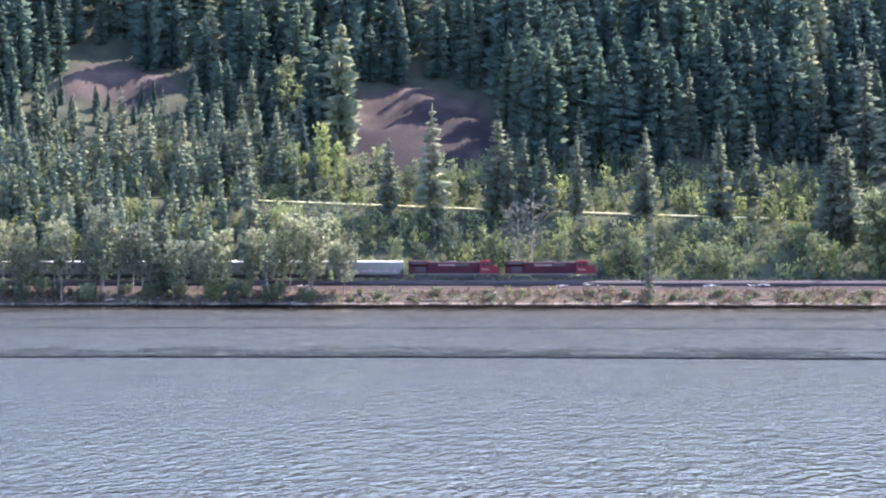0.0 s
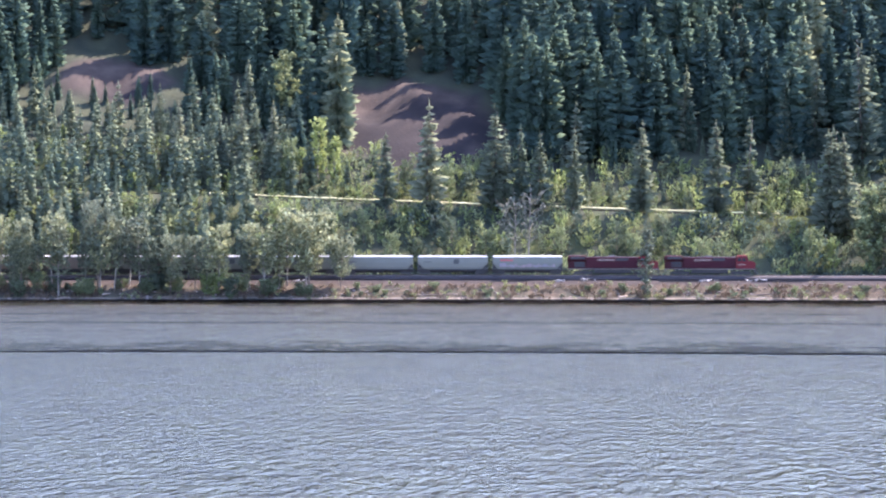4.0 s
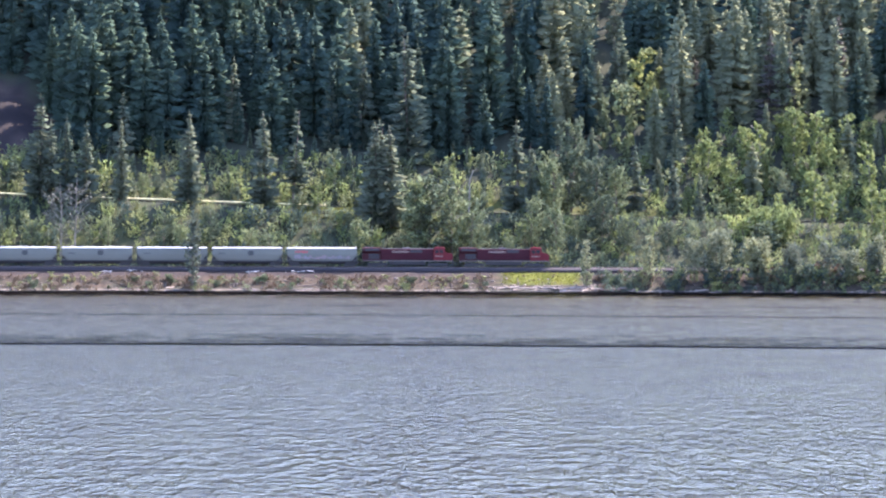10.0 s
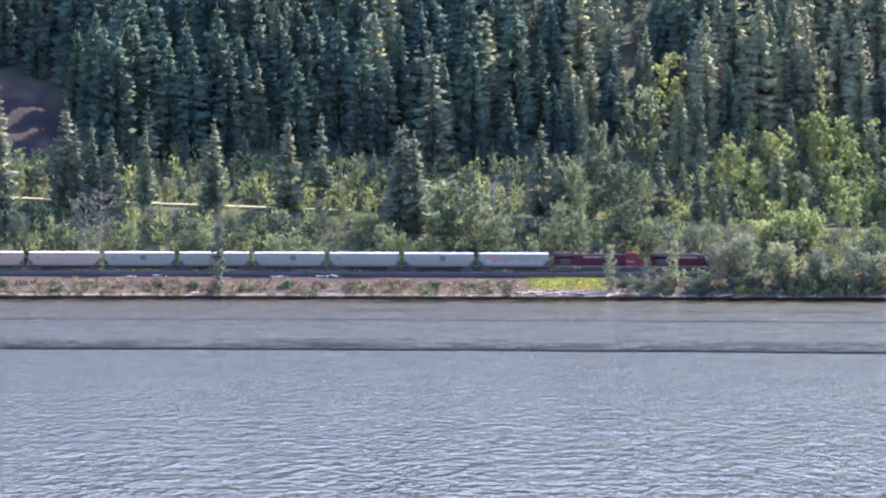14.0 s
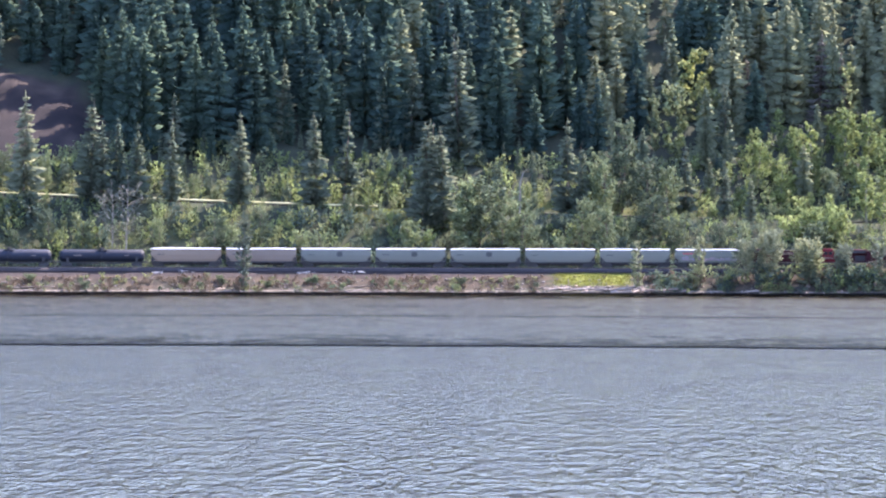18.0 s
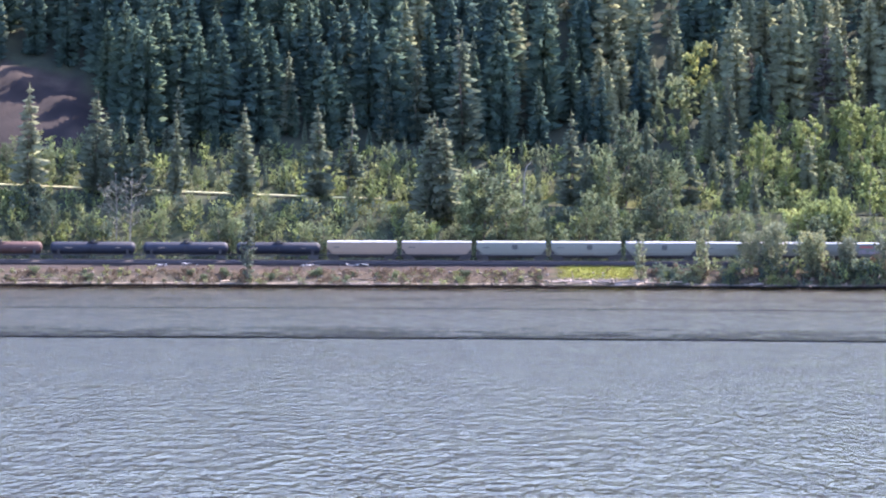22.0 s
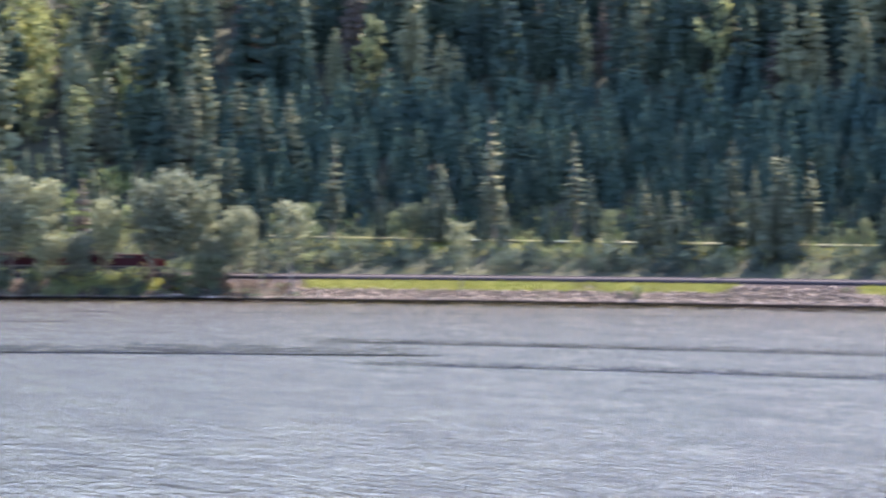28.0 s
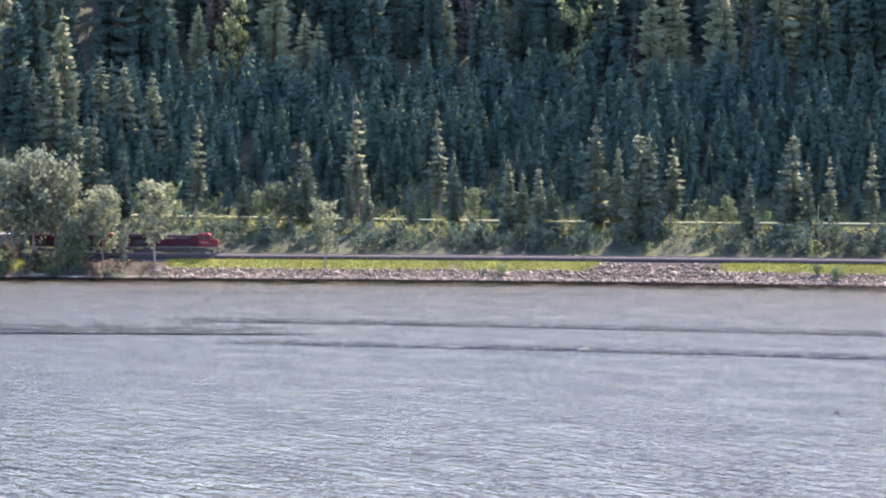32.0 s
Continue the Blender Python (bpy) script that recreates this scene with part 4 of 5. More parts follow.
def masters(kind):
    out = []
    for i in range(4):
        tr = tpl_trunk(i, 0.010, 0.95)
        if kind == "spruce":
            out.append(plant("spruce_tree", "tall narrow dark green spruce on the bank", "tree",
                             tpl_conifer(40 + i, 26, 14, 0.160 + 0.014 * i, 0.26, 0.14, 0.06, 0.60, 0.10), tr, BARK, NEEDLE_ONE, "spruces"))
        elif kind == "sparse":
            out.append(plant("spruce_tree", "thin spruce with gaps between its boughs", "tree",
                             tpl_conifer(60 + i, 24, 12, 0.135, 0.22, 0.2, 0.18, 0.5, 0.13), tpl_trunk(i, 0.012, 0.97), BARK, NEEDLE_ONE, "spruces"))
        elif kind == "dying":
            out.append(plant("spruce_tree", "dying spruce with reddish-brown needles", "tree",
                             tpl_conifer(80 + i, 26, 12, 0.14, 0.2, 0.15, 0.1, 0.45, 0.12), tpl_trunk(i, 0.012, 0.97), BARK, NEEDLE_RED, "spruces"))
        elif kind == "poplar":
            out.append(plant("poplar_tree", "leafy green poplar on the slope", "tree",
                             tpl_broadleaf(20 + i, 2300, 74, 0.24, 0.08, 0.018, 0.21), tpl_trunk(i, 0.012, 0.85, 9), BARK, LEAF, "broadleaf trees"))
        elif kind == "shore":
            out.append(plant("cottonwood_tree", "grey-green cottonwood at the water's edge", "tree",
                             tpl_broadleaf(30 + i, 2800, 130, 0.27, 0.24, 0.020), tpl_trunk(i + 7, 0.014, 0.85, 10), BARK, LEAF_GREY, "shore trees"))
        elif kind == "slim":
            out.append(plant("willow_tree", "slim young tree at the lake edge", "tree",
                             tpl_broadleaf(36 + i, 1300, 70, 0.17, 0.30, 0.019), tpl_trunk(i + 3, 0.011, 0.9, 8, 0.12), BARK_PALE, LEAF_GREY, "shore trees"))
        elif kind == "sapling":
            out.append(plant("willow_tree", "narrow leafy young willow at the lake edge", "tree",
                             tpl_broadleaf(33 + i, 1500, 90, 0.115, 0.03, 0.017, 0.3), tpl_trunk(i + 3, 0.010, 0.9, 8, 0.09), BARK, LEAF_GREY, "shore trees"))
        elif kind == "aspen":
            out.append(plant("aspen_tree", "bright light-green aspen in sunlight", "tree",
                             tpl_broadleaf(50 + i, 2000, 64, 0.165, 0.08, 0.018, 0.22), tpl_trunk(i + 5, 0.011, 0.88, 8), BARK_PALE, LEAF_LIGHT, "aspens"))
        elif kind == "bare":
            out.append(plant("birch_tree", "pale half-bare birch with thin twigs", "tree",
                             tpl_broadleaf(70 + i, 620, 22, 0.17, 0.30, 0.012), tpl_trunk(i + 9, 0.010, 0.95, 14, 0.16), BARK_PALE, TWIG, "birches"))
        elif kind == "bush":
            out.append(plant("bush", "dense round green bush on the bank", "bush",
                             tpl_broadleaf(90 + i, 1400, 80, 0.50, 0.02, 0.042), tpl_trunk(i, 0.02, 0.6, 6, 0.35), BARK, LEAF, "bushes"))
        elif kind == "lightbush":
            out.append(plant("bush", "sunlit yellow-green bush beside the road", "bush",
                             tpl_broadleaf(95 + i, 1400, 80, 0.50, 0.02, 0.042), tpl_trunk(i, 0.02, 0.6, 6, 0.35), BARK, LEAF_LIGHT, "bushes"))
    return out


KINDS = {k: masters(k) for k in ("spruce", "sparse", "dying", "poplar", "shore", "slim", "sapling", "aspen", "bare", "bush", "lightbush")}
solid = []           # footprints kept free of the joined woods


def grow(kind, rows):
    for a, d, h, w in rows:
        put(KINDS[kind][rng.randrange(4)], a, d, h, w)
        solid.append((a, d))


grow("spruce", (
    (-12.51, 6, 20.2, 1.2), (-12.22, 63, 19.6, 1), (-11.52, 58, 19.1, 0.9), (-11.14, 60, 21.3, 1.05), (-11.03, 84, 19.6, 1),
    (-10.61, 64, 20.3, 1), (-9.34, 57, 10.1, 0.7), (-8.69, 44, 20.0, 1.05), (-8.49, 112, 19.7, 1), (-7.95, 42, 30.0, 1.1),
    (-6.86, 45, 27.2, 1.1), (-6.67, 44, 21.5, 1), (-6.40, 44, 22.6, 1), (-6.38, 100, 21.8, 1), (-6.07, 44, 21.3, 1.05),
    (-5.50, 46, 21.5, 0.9), (-5.45, 70, 20.2, 1), (-4.36, 45, 24.2, 1.1), (-3.59, 80, 23.1, 1), (-3.09, 46, 25.0, 1.1),
    (-2.64, 90, 31.0, 1), (-1.92, 78, 22.0, 1)))
grow("spruce", (
    (-1.91, 84, 17.5, 1), (-1.58, 92, 18.8, 1), (-1.40, 80, 25.5, 1), (-1.18, 38, 28.3, 1.25), (-1.10, 39, 28.2, 1.25),
    (-0.93, 39, 26.5, 1.2), (-0.66, 90, 25.8, 0.95), (-0.64, 72, 35.8, 1.1), (0.25, 84, 20.0, 1), (0.73, 92, 19.9, 1),
    (1.21, 50, 25.4, 1), (1.48, 46, 19.6, 0.9), (2.37, 88, 18.5, 1), (2.89, 96, 21.4, 1), (3.23, 55, 19.1, 1), (3.90, 76,
    23.5, 1), (3.90, 48, 16.2, 1), (4.33, 44, 12.7, 1), (5.33, 5, 12.1, 1.6), (8.62, 60, 22.1, 1.1), (9.10, 56, 24.2, 1.2),
    (9.67, 52, 23.5, 1.2)))
grow("spruce", (
    (10.05, 86, 22.1, 1.1), (11.31, 56, 25.0, 1.1), (11.98, 66, 26.3, 1.1), (12.99, 44, 28.4, 1.15), (13.90, 84, 26.2, 1.1),
    (15.01, 78, 24.3, 1.1), (15.34, 80, 26.0, 1.1), (15.73, 46, 27.7, 1.15), (16.03, 46, 25.7, 1.1), (16.15, 84, 23.9, 1.3),
    (16.53, 82, 23.8, 1.2), (16.54, 44, 18.3, 1), (17.01, 80, 22.2, 1.2), (18.56, 43, 12.7, 1.1), (19.61, 46, 23.1, 1),
    (20.36, 46, 18.2, 0.8), (20.67, 43, 12.2, 1.1), (21.42, 42, 11.3, 1.1), (22.14, 46, 18.4, 1), (23.07, 43, 17.8, 1.15),
    (23.30, 43, 15.0, 1), (23.58, 40, 18.3, 1)))
grow("spruce", (
    (23.80, 36, 15.0, 1.2), (24.55, 46, 27.6, 1.05), (24.93, 46, 21.3, 0.9), (25.29, 38, 28.7, 1.2), (25.46, 40, 25.2, 1.1),
    (27.18, 40, 15.1, 1.1), (27.89, 46, 25.2, 1.15), (28.13, 44, 17.1, 1), (29.56, 42, 12.6, 1)))
grow("aspen", (
    (-9.84, 62, 18.4, 1), (-9.56, 60, 14.7, 0.9), (-2.17, 46, 7.9, 1.2), (-1.79, 36, 7.5, 1.1), (-1.12, 25, 11.8, 1.1),
    (4.47, 66, 15.9, 1.1), (4.86, 60, 14.8, 1.1), (5.33, 72, 17.6, 1.1), (5.67, 42, 10.1, 0.9), (5.91, 74, 18.1, 1.1),
    (6.29, 74, 18.9, 1), (6.29, 50, 15.6, 1.1), (6.57, 44, 10.6, 1.1), (6.86, 34, 9.3, 1.1), (7.18, 62, 18.8, 1), (7.24, 46,
    11.7, 1.1), (7.37, 40, 13.9, 1.1), (7.42, 36, 11.1, 1.1), (7.66, 60, 19.5, 1.1), (7.95, 34, 15.9, 1.1), (8.81, 30, 16.8,
    1)))
grow("poplar", (
    (-10.32, 58, 14.8, 1), (-9.65, 32, 11.0, 1.1), (-9.08, 34, 9.3, 1.1), (-8.60, 28, 9.1, 1.1), (-8.35, 58, 10.8, 1),
    (-8.16, 26, 9.5, 1.1), (-7.63, 56, 11.0, 1), (-7.59, 28, 13.2, 1), (-7.25, 57, 7.6, 1), (-6.98, 26, 12.1, 1), (-5.71,
    30, 9.2, 1), (-5.13, 52, 8.2, 1), (-4.75, 27, 13.2, 0.9), (-4.46, 25, 11.9, 1), (-3.98, 30, 12.3, 0.9), (-3.31, 25,
    10.6, 1.2), (-2.98, 25, 9.9, 1.2), (-2.50, 40, 7.9, 1.1), (-1.50, 26, 12.4, 1.2), (-0.47, 28, 17.5, 1.1), (-0.41, 27,
    22.6, 1.2), (-0.23, 27, 23.6, 1.2)))
grow("poplar", (
    (0.15, 28, 17.6, 1.2), (0.49, 26, 15.9, 1.1), (1.12, 24, 9.8, 1), (1.50, 32, 15.1, 0.9), (1.84, 46, 16.5, 1.1), (1.89,
    27, 15.6, 1), (2.19, 56, 25.8, 1), (2.56, 46, 16.8, 1.2), (2.70, 34, 14.1, 1.2), (2.94, 44, 15.1, 1.1), (3.13, 30, 11.0,
    1.1), (3.80, 28, 10.9, 1), (9.48, 30, 16.9, 1), (10.44, 28, 18.1, 1), (10.82, 40, 31.1, 0.9), (11.21, 26, 23.5, 1),
    (11.69, 10, 22.1, 0.8), (17.26, 24, 20.0, 0.8), (18.83, 40, 10.7, 1.1), (19.11, 42, 12.4, 1.15), (19.31, 41, 11.1, 1.1),
    (22.48, 42, 11.1, 1.1)))
grow("poplar", (
    (26.56, 41, 6.9, 1.1), (26.80, 43, 8.9, 1), (28.61, 30, 7.3, 1.1)))
grow("sparse", (
    (-2.53, 48, 25.7, 1.25), (17.77, 44, 27.6, 1.25), (20.48, 52, 32.7, 1.15), (21.87, 52, 29.3, 1.15), (25.86, 45, 22.2,
    1.35), (28.51, 46, 17.6, 1.1), (29.22, 40, 22.4, 1.2)))
grow("slim", (
    (-15.00, 5, 11.3, 1.1), (-14.34, 5, 20.6, 1.1), (-13.29, 5, 19.5, 1), (-12.88, 5, 17.9, 1.2), (-11.72, 4, 15.2, 1.1),
    (-11.00, 6, 17.7, 1.1), (-10.52, 6, 14.3, 1), (6.46, 5, 13.2, 1.1), (7.37, 4, 14.0, 1), (11.60, 4, 13.7, 1), (16.55, 5, 10.7, 1), (17.04, 4, 24.3, 1.15), (19.95, 3, 19.1, 1.1)))
grow("sapling", ((-4.25, 2.5, 19.5, 1.0), (2.43, 3.5, 13.0, 1.1), (3.49, 4, 14.2, 1.1)))
grow("shore", (
    (-14.86, 6, 14.9, 0.9), (-13.60, 6, 21.8, 0.85), (-9.99, 5, 20.3, 1.05), (-9.46, 6, 13.6, 0.9), (4.24, 6, 10.9, 1),
    (4.62, 6, 13.2, 1.1), (5.32, 4, 12.9, 1.2), (5.91, 5, 10.8, 1.1), (6.86, 5, 9.2, 1.2), (7.28, 5, 10.8, 1.1), (10.54, 4,
    12.5, 1.25), (11.98, 4, 12.4, 1.1), (12.37, 8, 27.3, 0.9), (12.75, 7, 26.1, 0.9), (12.95, 4, 13.8, 1.2), (13.47, 4,
    14.5, 1.3), (13.91, 7, 22.1, 0.9), (14.67, 6, 28.1, 0.95), (15.06, 6, 30.1, 1), (15.44, 7, 27.7, 0.9), (15.73, 4, 14.1,
    1), (16.21, 6, 20.0, 1)))
grow("shore", ((15.55, 4, 9.0, 1.1),))
west = random.Random(17)
a = -15.6
while a < -9.6:
    kind, tall = ("slim", west.uniform(12, 20)) if west.random() < 0.8 else ("shore", west.uniform(10, 16))
    grow(kind, ((a, west.uniform(2.5, 7.5), tall, west.uniform(0.9, 1.25)),))
    for k in range(2):
        grow("bush", ((a + west.uniform(-0.1, 0.3), west.uniform(2.2, 8.5), west.uniform(1.5, 4.6), west.uniform(0.9, 1.3)),))
    a += west.uniform(0.28, 0.52)
grow("lightbush", (
    (-11.65, 3.5, 5.2, 1.1), (5.07, 36, 7.1, 1.1), (5.31, 37, 8.3, 0.9), (5.54, 35, 8.4, 1), (5.81, 37, 9.0, 0.9)))
grow("bush", (
    (-11.34, 2, 4.6, 1), (5.43, 32, 8.0, 1.1), (15.63, 5, 8.4, 1), (17.96, 38, 2.2, 1.4), (22.67, 4, 1.5, 0.9), (22.96, 3,
    3.1, 0.8), (26.46, 7, 1.5, 1), (28.32, 6, 2.2, 1), (28.62, 3, 3.1, 1), (28.99, 24, 3.7, 1.1)))
shore_rnd = random.Random(29)
for k in range(34):
    grow("bush", ((shore_rnd.uniform(-9.4, 0.7), shore_rnd.uniform(1.6, 6.5), shore_rnd.uniform(0.8, 2.0), shore_rnd.uniform(1.0, 1.6)),))
grow("bare", (
    (-6.53, 26, 22.3, 1), (-6.24, 27, 23.2, 1.1), (9.53, 6, 14.2, 1.2)))
grow("dying", (
    (4.28, 94, 17.8, 1), (5.52, 92, 27.1, 1.1), (5.86, 92, 21.9, 1), (6.67, 96, 28.8, 1), (13.52, 24, 24.9, 1.5), (25.22,
    110, 21.9, 1), (26.80, 112, 20.2, 1.1), (27.18, 112, 19.4, 1)))

# a dead pale snag above the road
snag = thing("dead_tree", "bleached crooked dead tree trunk", "tree", m=Matrix.Translation(spot(0.42, 41)))
sb = bmesh.new()
rod(sb, (0, 0, -0.3), (0.1, 0, 10.8), 0.24, 6, 0.17), rod(sb, (0.1, 0, 10.8), (0.9, 0, 13.2), 0.17, 6, 0.13), rod(sb, (0.9, 0, 13.2), (2.6, 0, 14.4), 0.13, 6, 0.05)
for z, x in ((6.0, -1.0), (8.2, 0.9), (9.6, -0.8)):
    rod(sb, (0.08, 0, z), (x, 0.2, z + 0.9), 0.06, 5, 0.02)
part("trunk", sb, BARK_PALE, snag)


# ---------------------------------------------------------------- joined woods
def woods(name, label, placements, templates, material):
    Vs, Fs, base = [], [], 0
    for a, d, h, w, k in placements:
        pool = THIN if d > (122 if a < 12 else 142) and templates is TC else templates      # a plainer crown behind the front ranks
        V, F = pool[k % len(pool)]
        p = spot(a, d, 0.2)
        an = rng.uniform(0, 6.28)
        c, s = math.cos(an) * h * w, math.sin(an) * h * w
        W = np.empty_like(V)
        W[:, 0] = V[:, 0] * c - V[:, 1] * s + p.x
        W[:, 1] = V[:, 0] * s + V[:, 1] * c + p.y
        W[:, 2] = V[:, 2] * h + p.z
        Vs.append(W), Fs.append(F + base)
        base += len(V)
    me = mesh_np(name, np.concatenate(Vs), np.concatenate(Fs), material)
    return tagged(new(name, me), label, "forest", kind="stuff")


def scatter(a0, a1, d0, d1, spacing, seed):
    """Jittered rows of places, none on a landslip."""
    rnd = random.Random(seed)
    out, d = [], d0
    while d < d1:
        a = a0 + rnd.random() * spacing / 15
        while a < a1:
            aa, dd = a + rnd.uniform(-0.4, 0.4) * spacing / 15, d + rnd.uniform(-0.45, 0.45) * spacing
            if slide(aa, dd) < 0.2:
                out.append((aa, dd))
            a += spacing / 15
        d += spacing
    return out


rw = random.Random(3)


def light_zone(a, d):
    return 4.1 < a < 8.6 and d < 70 + 20 * math.sin((a - 3.6) * 0.6) and noise.noise((a * 1.1, d * 0.05, 4.0)) > -0.3


TC = [tpl_conifer(200 + i, 25 + i % 5, 14, 0.185 + 0.026 * (i % 4), 0.30 + 0.05 * (i % 3), 0.10, 0.05, 0.52, 0.17) for i in range(12)]
THIN = [tpl_conifer(250 + i, 13, 8, 0.22, 0.35, 0.0, 0.05, 0.45, 0.3) for i in range(5)]
TE = [tpl_conifer(230 + i, 16, 9, 0.25 + 0.02 * (i % 3), 0.70, 0.0, 0.02, 0.3, 0.16) for i in range(6)]
TY = [tpl_conifer(220 + i, 18, 9, 0.20, 0.40, 0.0, 0.02, 0.5, 0.11) for i in range(6)]
TB = [tpl_broadleaf(240 + i, 900, 46, 0.19, 0.05, 0.026, 0.21) for i in range(8)]
TS = [tpl_broadleaf(260 + i, 150, 24, 0.44, 0.0, 0.064, 0.22) for i in range(12)]
TW = [tpl_broadleaf(280 + i, 70, 14, 0.60, 0.0, 0.11) for i in range(8)]

old, olive, young, even, bright, mixed, dead = [], [], [], [], [], [], []
for a, d in scatter(-19.5, 34, 60, 158, 8.2, 21):
    k = rw.randrange(100)
    if light_zone(a, d):
        if k < 25:
            olive.append((a, d, rw.uniform(8, 17), rw.uniform(0.8, 1.1), k))
        elif k < 45:
            mixed.append((a, d, rw.uniform(7, 14), rw.uniform(0.8, 1.1), k))
        else:
            bright.append((a, d, rw.triangular(5, 17, 9), rw.uniform(0.75, 1.1), k))
        continue
    if a < -10.0 and d < 96 and not (-10.4 < a and d > 70):
        continue
    if a > 15.5 and 80 < d < 108:
        even.append((a, d, rw.uniform(11, 16), rw.uniform(0.9, 1.1), k))
        continue
    if a > 15.5 and d <= 80:
        if d > 63 and k < 40:
            old.append((a, d, rw.uniform(12, 20), rw.uniform(0.9, 1.2), k))
        continue
    if d < 70 and a < 3:
        if k < 65:
            young.append((a, d, rw.uniform(4, 8), 0.9, k))
        continue
    h = rw.triangular(13, 44, 29) if d > 75 else rw.uniform(8, 17)
    if noise.noise((a * 0.9, d * 0.03, 12.0)) > (0.55 if a < 2 or a > 15.5 else 0.33) or (8 < a < 15 and k < 35):
        mixed.append((a, d, h * 0.75, 1.0, k))
    elif k < 3 and a > 2:
        dead.append((a, d, h * 0.95, 0.9, k))
    elif k < 6 + 70 * band(a, 0.0, 18.0, 3.0) + 24 * band(a, 17.0, 36.0, 3.0):
        olive.append((a, d, h * 0.92, rw.uniform(0.8, 1.15), k))
    else:
        old.append((a, d, h, rw.uniform(0.8, 1.12), k))
for a, d in scatter(-19.5, -10.0, 56, 97, 6.0, 22):
    h = rw.uniform(6, 10) if d > 78 and abs(a + 13.3) < 1.1 else rw.uniform(10, 19)
    (young if d < 82 else old).append((a, d, h, rw.uniform(0.8, 1.05), rw.randrange(100)))
for a, d in scatter(-10.0, 3.0, 58, 80, 4.4, 24):
    if rw.random() < 0.55:
        young.append((a, d, rw.uniform(4, 9), 0.95, rw.randrange(100)))
for a, d in scatter(-19, -10.9, 27, 60, 5.2, 23):
    if not 45 < d < 56:
        young.append((a, d, rw.uniform(8, 18), rw.uniform(0.85, 1.05), rw.randrange(100)))
for a, d in scatter(4.0, 8.7, 57, 92, 4.0, 25):
    if light_zone(a, d):
        (bright if rw.random() < 0.65 else mixed).append((a, d, rw.triangular(3, 12, 6), rw.uniform(0.8, 1.2), rw.randrange(100)))
for a, d in scatter(15.6, 33, 80, 108, 7.0, 27):
    even.append((a, d, rw.uniform(13, 20), rw.uniform(0.85, 1.15), rw.randrange(100)))
for a, d in scatter(15.6, 33, 58, 80, 5.4, 28):
    (old if rw.random() < 0.15 else even).append((a, d, rw.uniform(5, 9) if d < 63 else rw.uniform(9, 16), rw.uniform(0.9, 1.2), rw.randrange(100)))
woods("old_spruce_forest", "dense spruce forest on the steep hillside, haze and shade put into its dark green", old, TC, NEEDLE)
woods("olive_conifer_wood", "olive-green conifers on the slope, some of its brightness put into their colour", olive, TC, NEEDLE_OLIVE)
woods("young_conifer_stand", "mixed stand of young pale green conifers", young, TY, NEEDLE_YOUNG)
woods("even_conifer_stand", "even dense stand of young conifers, shade put into their dark colour", even, TE, NEEDLE_EVEN)
woods("aspen_stand", "sunlit yellow-green broadleaf stand", bright, TB, LEAF_LIGHT)
woods("mixed_wood", "olive-green broadleaf trees among the conifers", mixed, TB, LEAF_BRUSH)
woods("dead_conifers", "greyish-brown dead conifers in the forest", dead, TC, NEEDLE_RED)

brush, scrub, dry, weeds, shaded_brush = [], [], [], [], []


def thicket(a, d):
    return noise.noise((a * 1.9, d * 0.12, 21.0)) + 0.5 * noise.noise((a * 5.0, d * 0.3, 22.0))


for a, d in scatter(-18.5, 32.5, 23.5, 45.5, 2.25, 31):
    q = thicket(a, d)
    if (a > 15.8 and (d < 28 or d > 41 and rw.random() < 0.6)) or q < (-0.42 if a < 15.8 else -0.6):
        continue
    h = (2.6 + 5.0 * max(0, q + 0.1)) * rw.uniform(0.6, 1.4) if a < 15 else rw.uniform(1.8, 4.6)
    h = max(0.8, min(h, road_z(a) + 0.2 - ground_z(a, d)))
    if a > 15.8 and d < 40 and rw.random() < 0.85:
        if noise.noise((a * 0.9, 3.0, 40.0)) + 0.6 * noise.noise((a * 4.0, d * 0.15, 41.0)) > -0.12 and d > 27:
            cap = road_z(a) + (2.6 if rw.random() < 0.22 else 0.3) - ground_z(a, d)
            shaded_brush.append((a, d, min(h * rw.uniform(0.6, 1.7), cap), rw.uniform(0.8, 1.2), rw.randrange(100)))
            continue
        if rw.random() < 0.4:
            continue
    # Dark, mid and yellow-green bushes lay out shaded gaps and sunlit patches.
    u = rw.random() * (0.45 if a > 15.8 else 1.0)
    (shaded_brush if u < 0.3 else brush if u < 0.8 else scrub).append((a, d, h, rw.uniform(0.7, 1.0), rw.randrange(100)))
# Row of dark bushes that fills in shade behind and under the cars.
for a, d in scatter(-18.5, 15.8, 20.6, 23.6, 1.6, 36):
    shaded_brush.append((a, d, rw.uniform(1.2, 2.6), rw.uniform(0.9, 1.2), rw.randrange(100)))
for a, d in scatter(-18.5, 32.5, 54.5, 72, 2.9, 33):
    q = thicket(a, d)
    if rw.random() < 0.92 and q > -0.6 and slide(a, d) < 0.2:
        h = rw.uniform(2.0, 6.5) if a < 15 else rw.uniform(1.4, 3.6)
        (brush if rw.random() < (0.66 if a < 4 else 0.52 if a < 15 else 0.8) else scrub).append((a, d, h, rw.uniform(0.7, 1.0), rw.randrange(100)))
for a, d in scatter(-12.5, 32.5, 44.6, 46.2, 1.3, 34):
    if thicket(a * 1.3, d + 40) > 0.02:      # bushes that hide stretches of the guard rail
        (brush if rw.random() < 0.75 else scrub).append((a, d, rw.uniform(1.0, 2.3), 0.9, rw.randrange(100)))
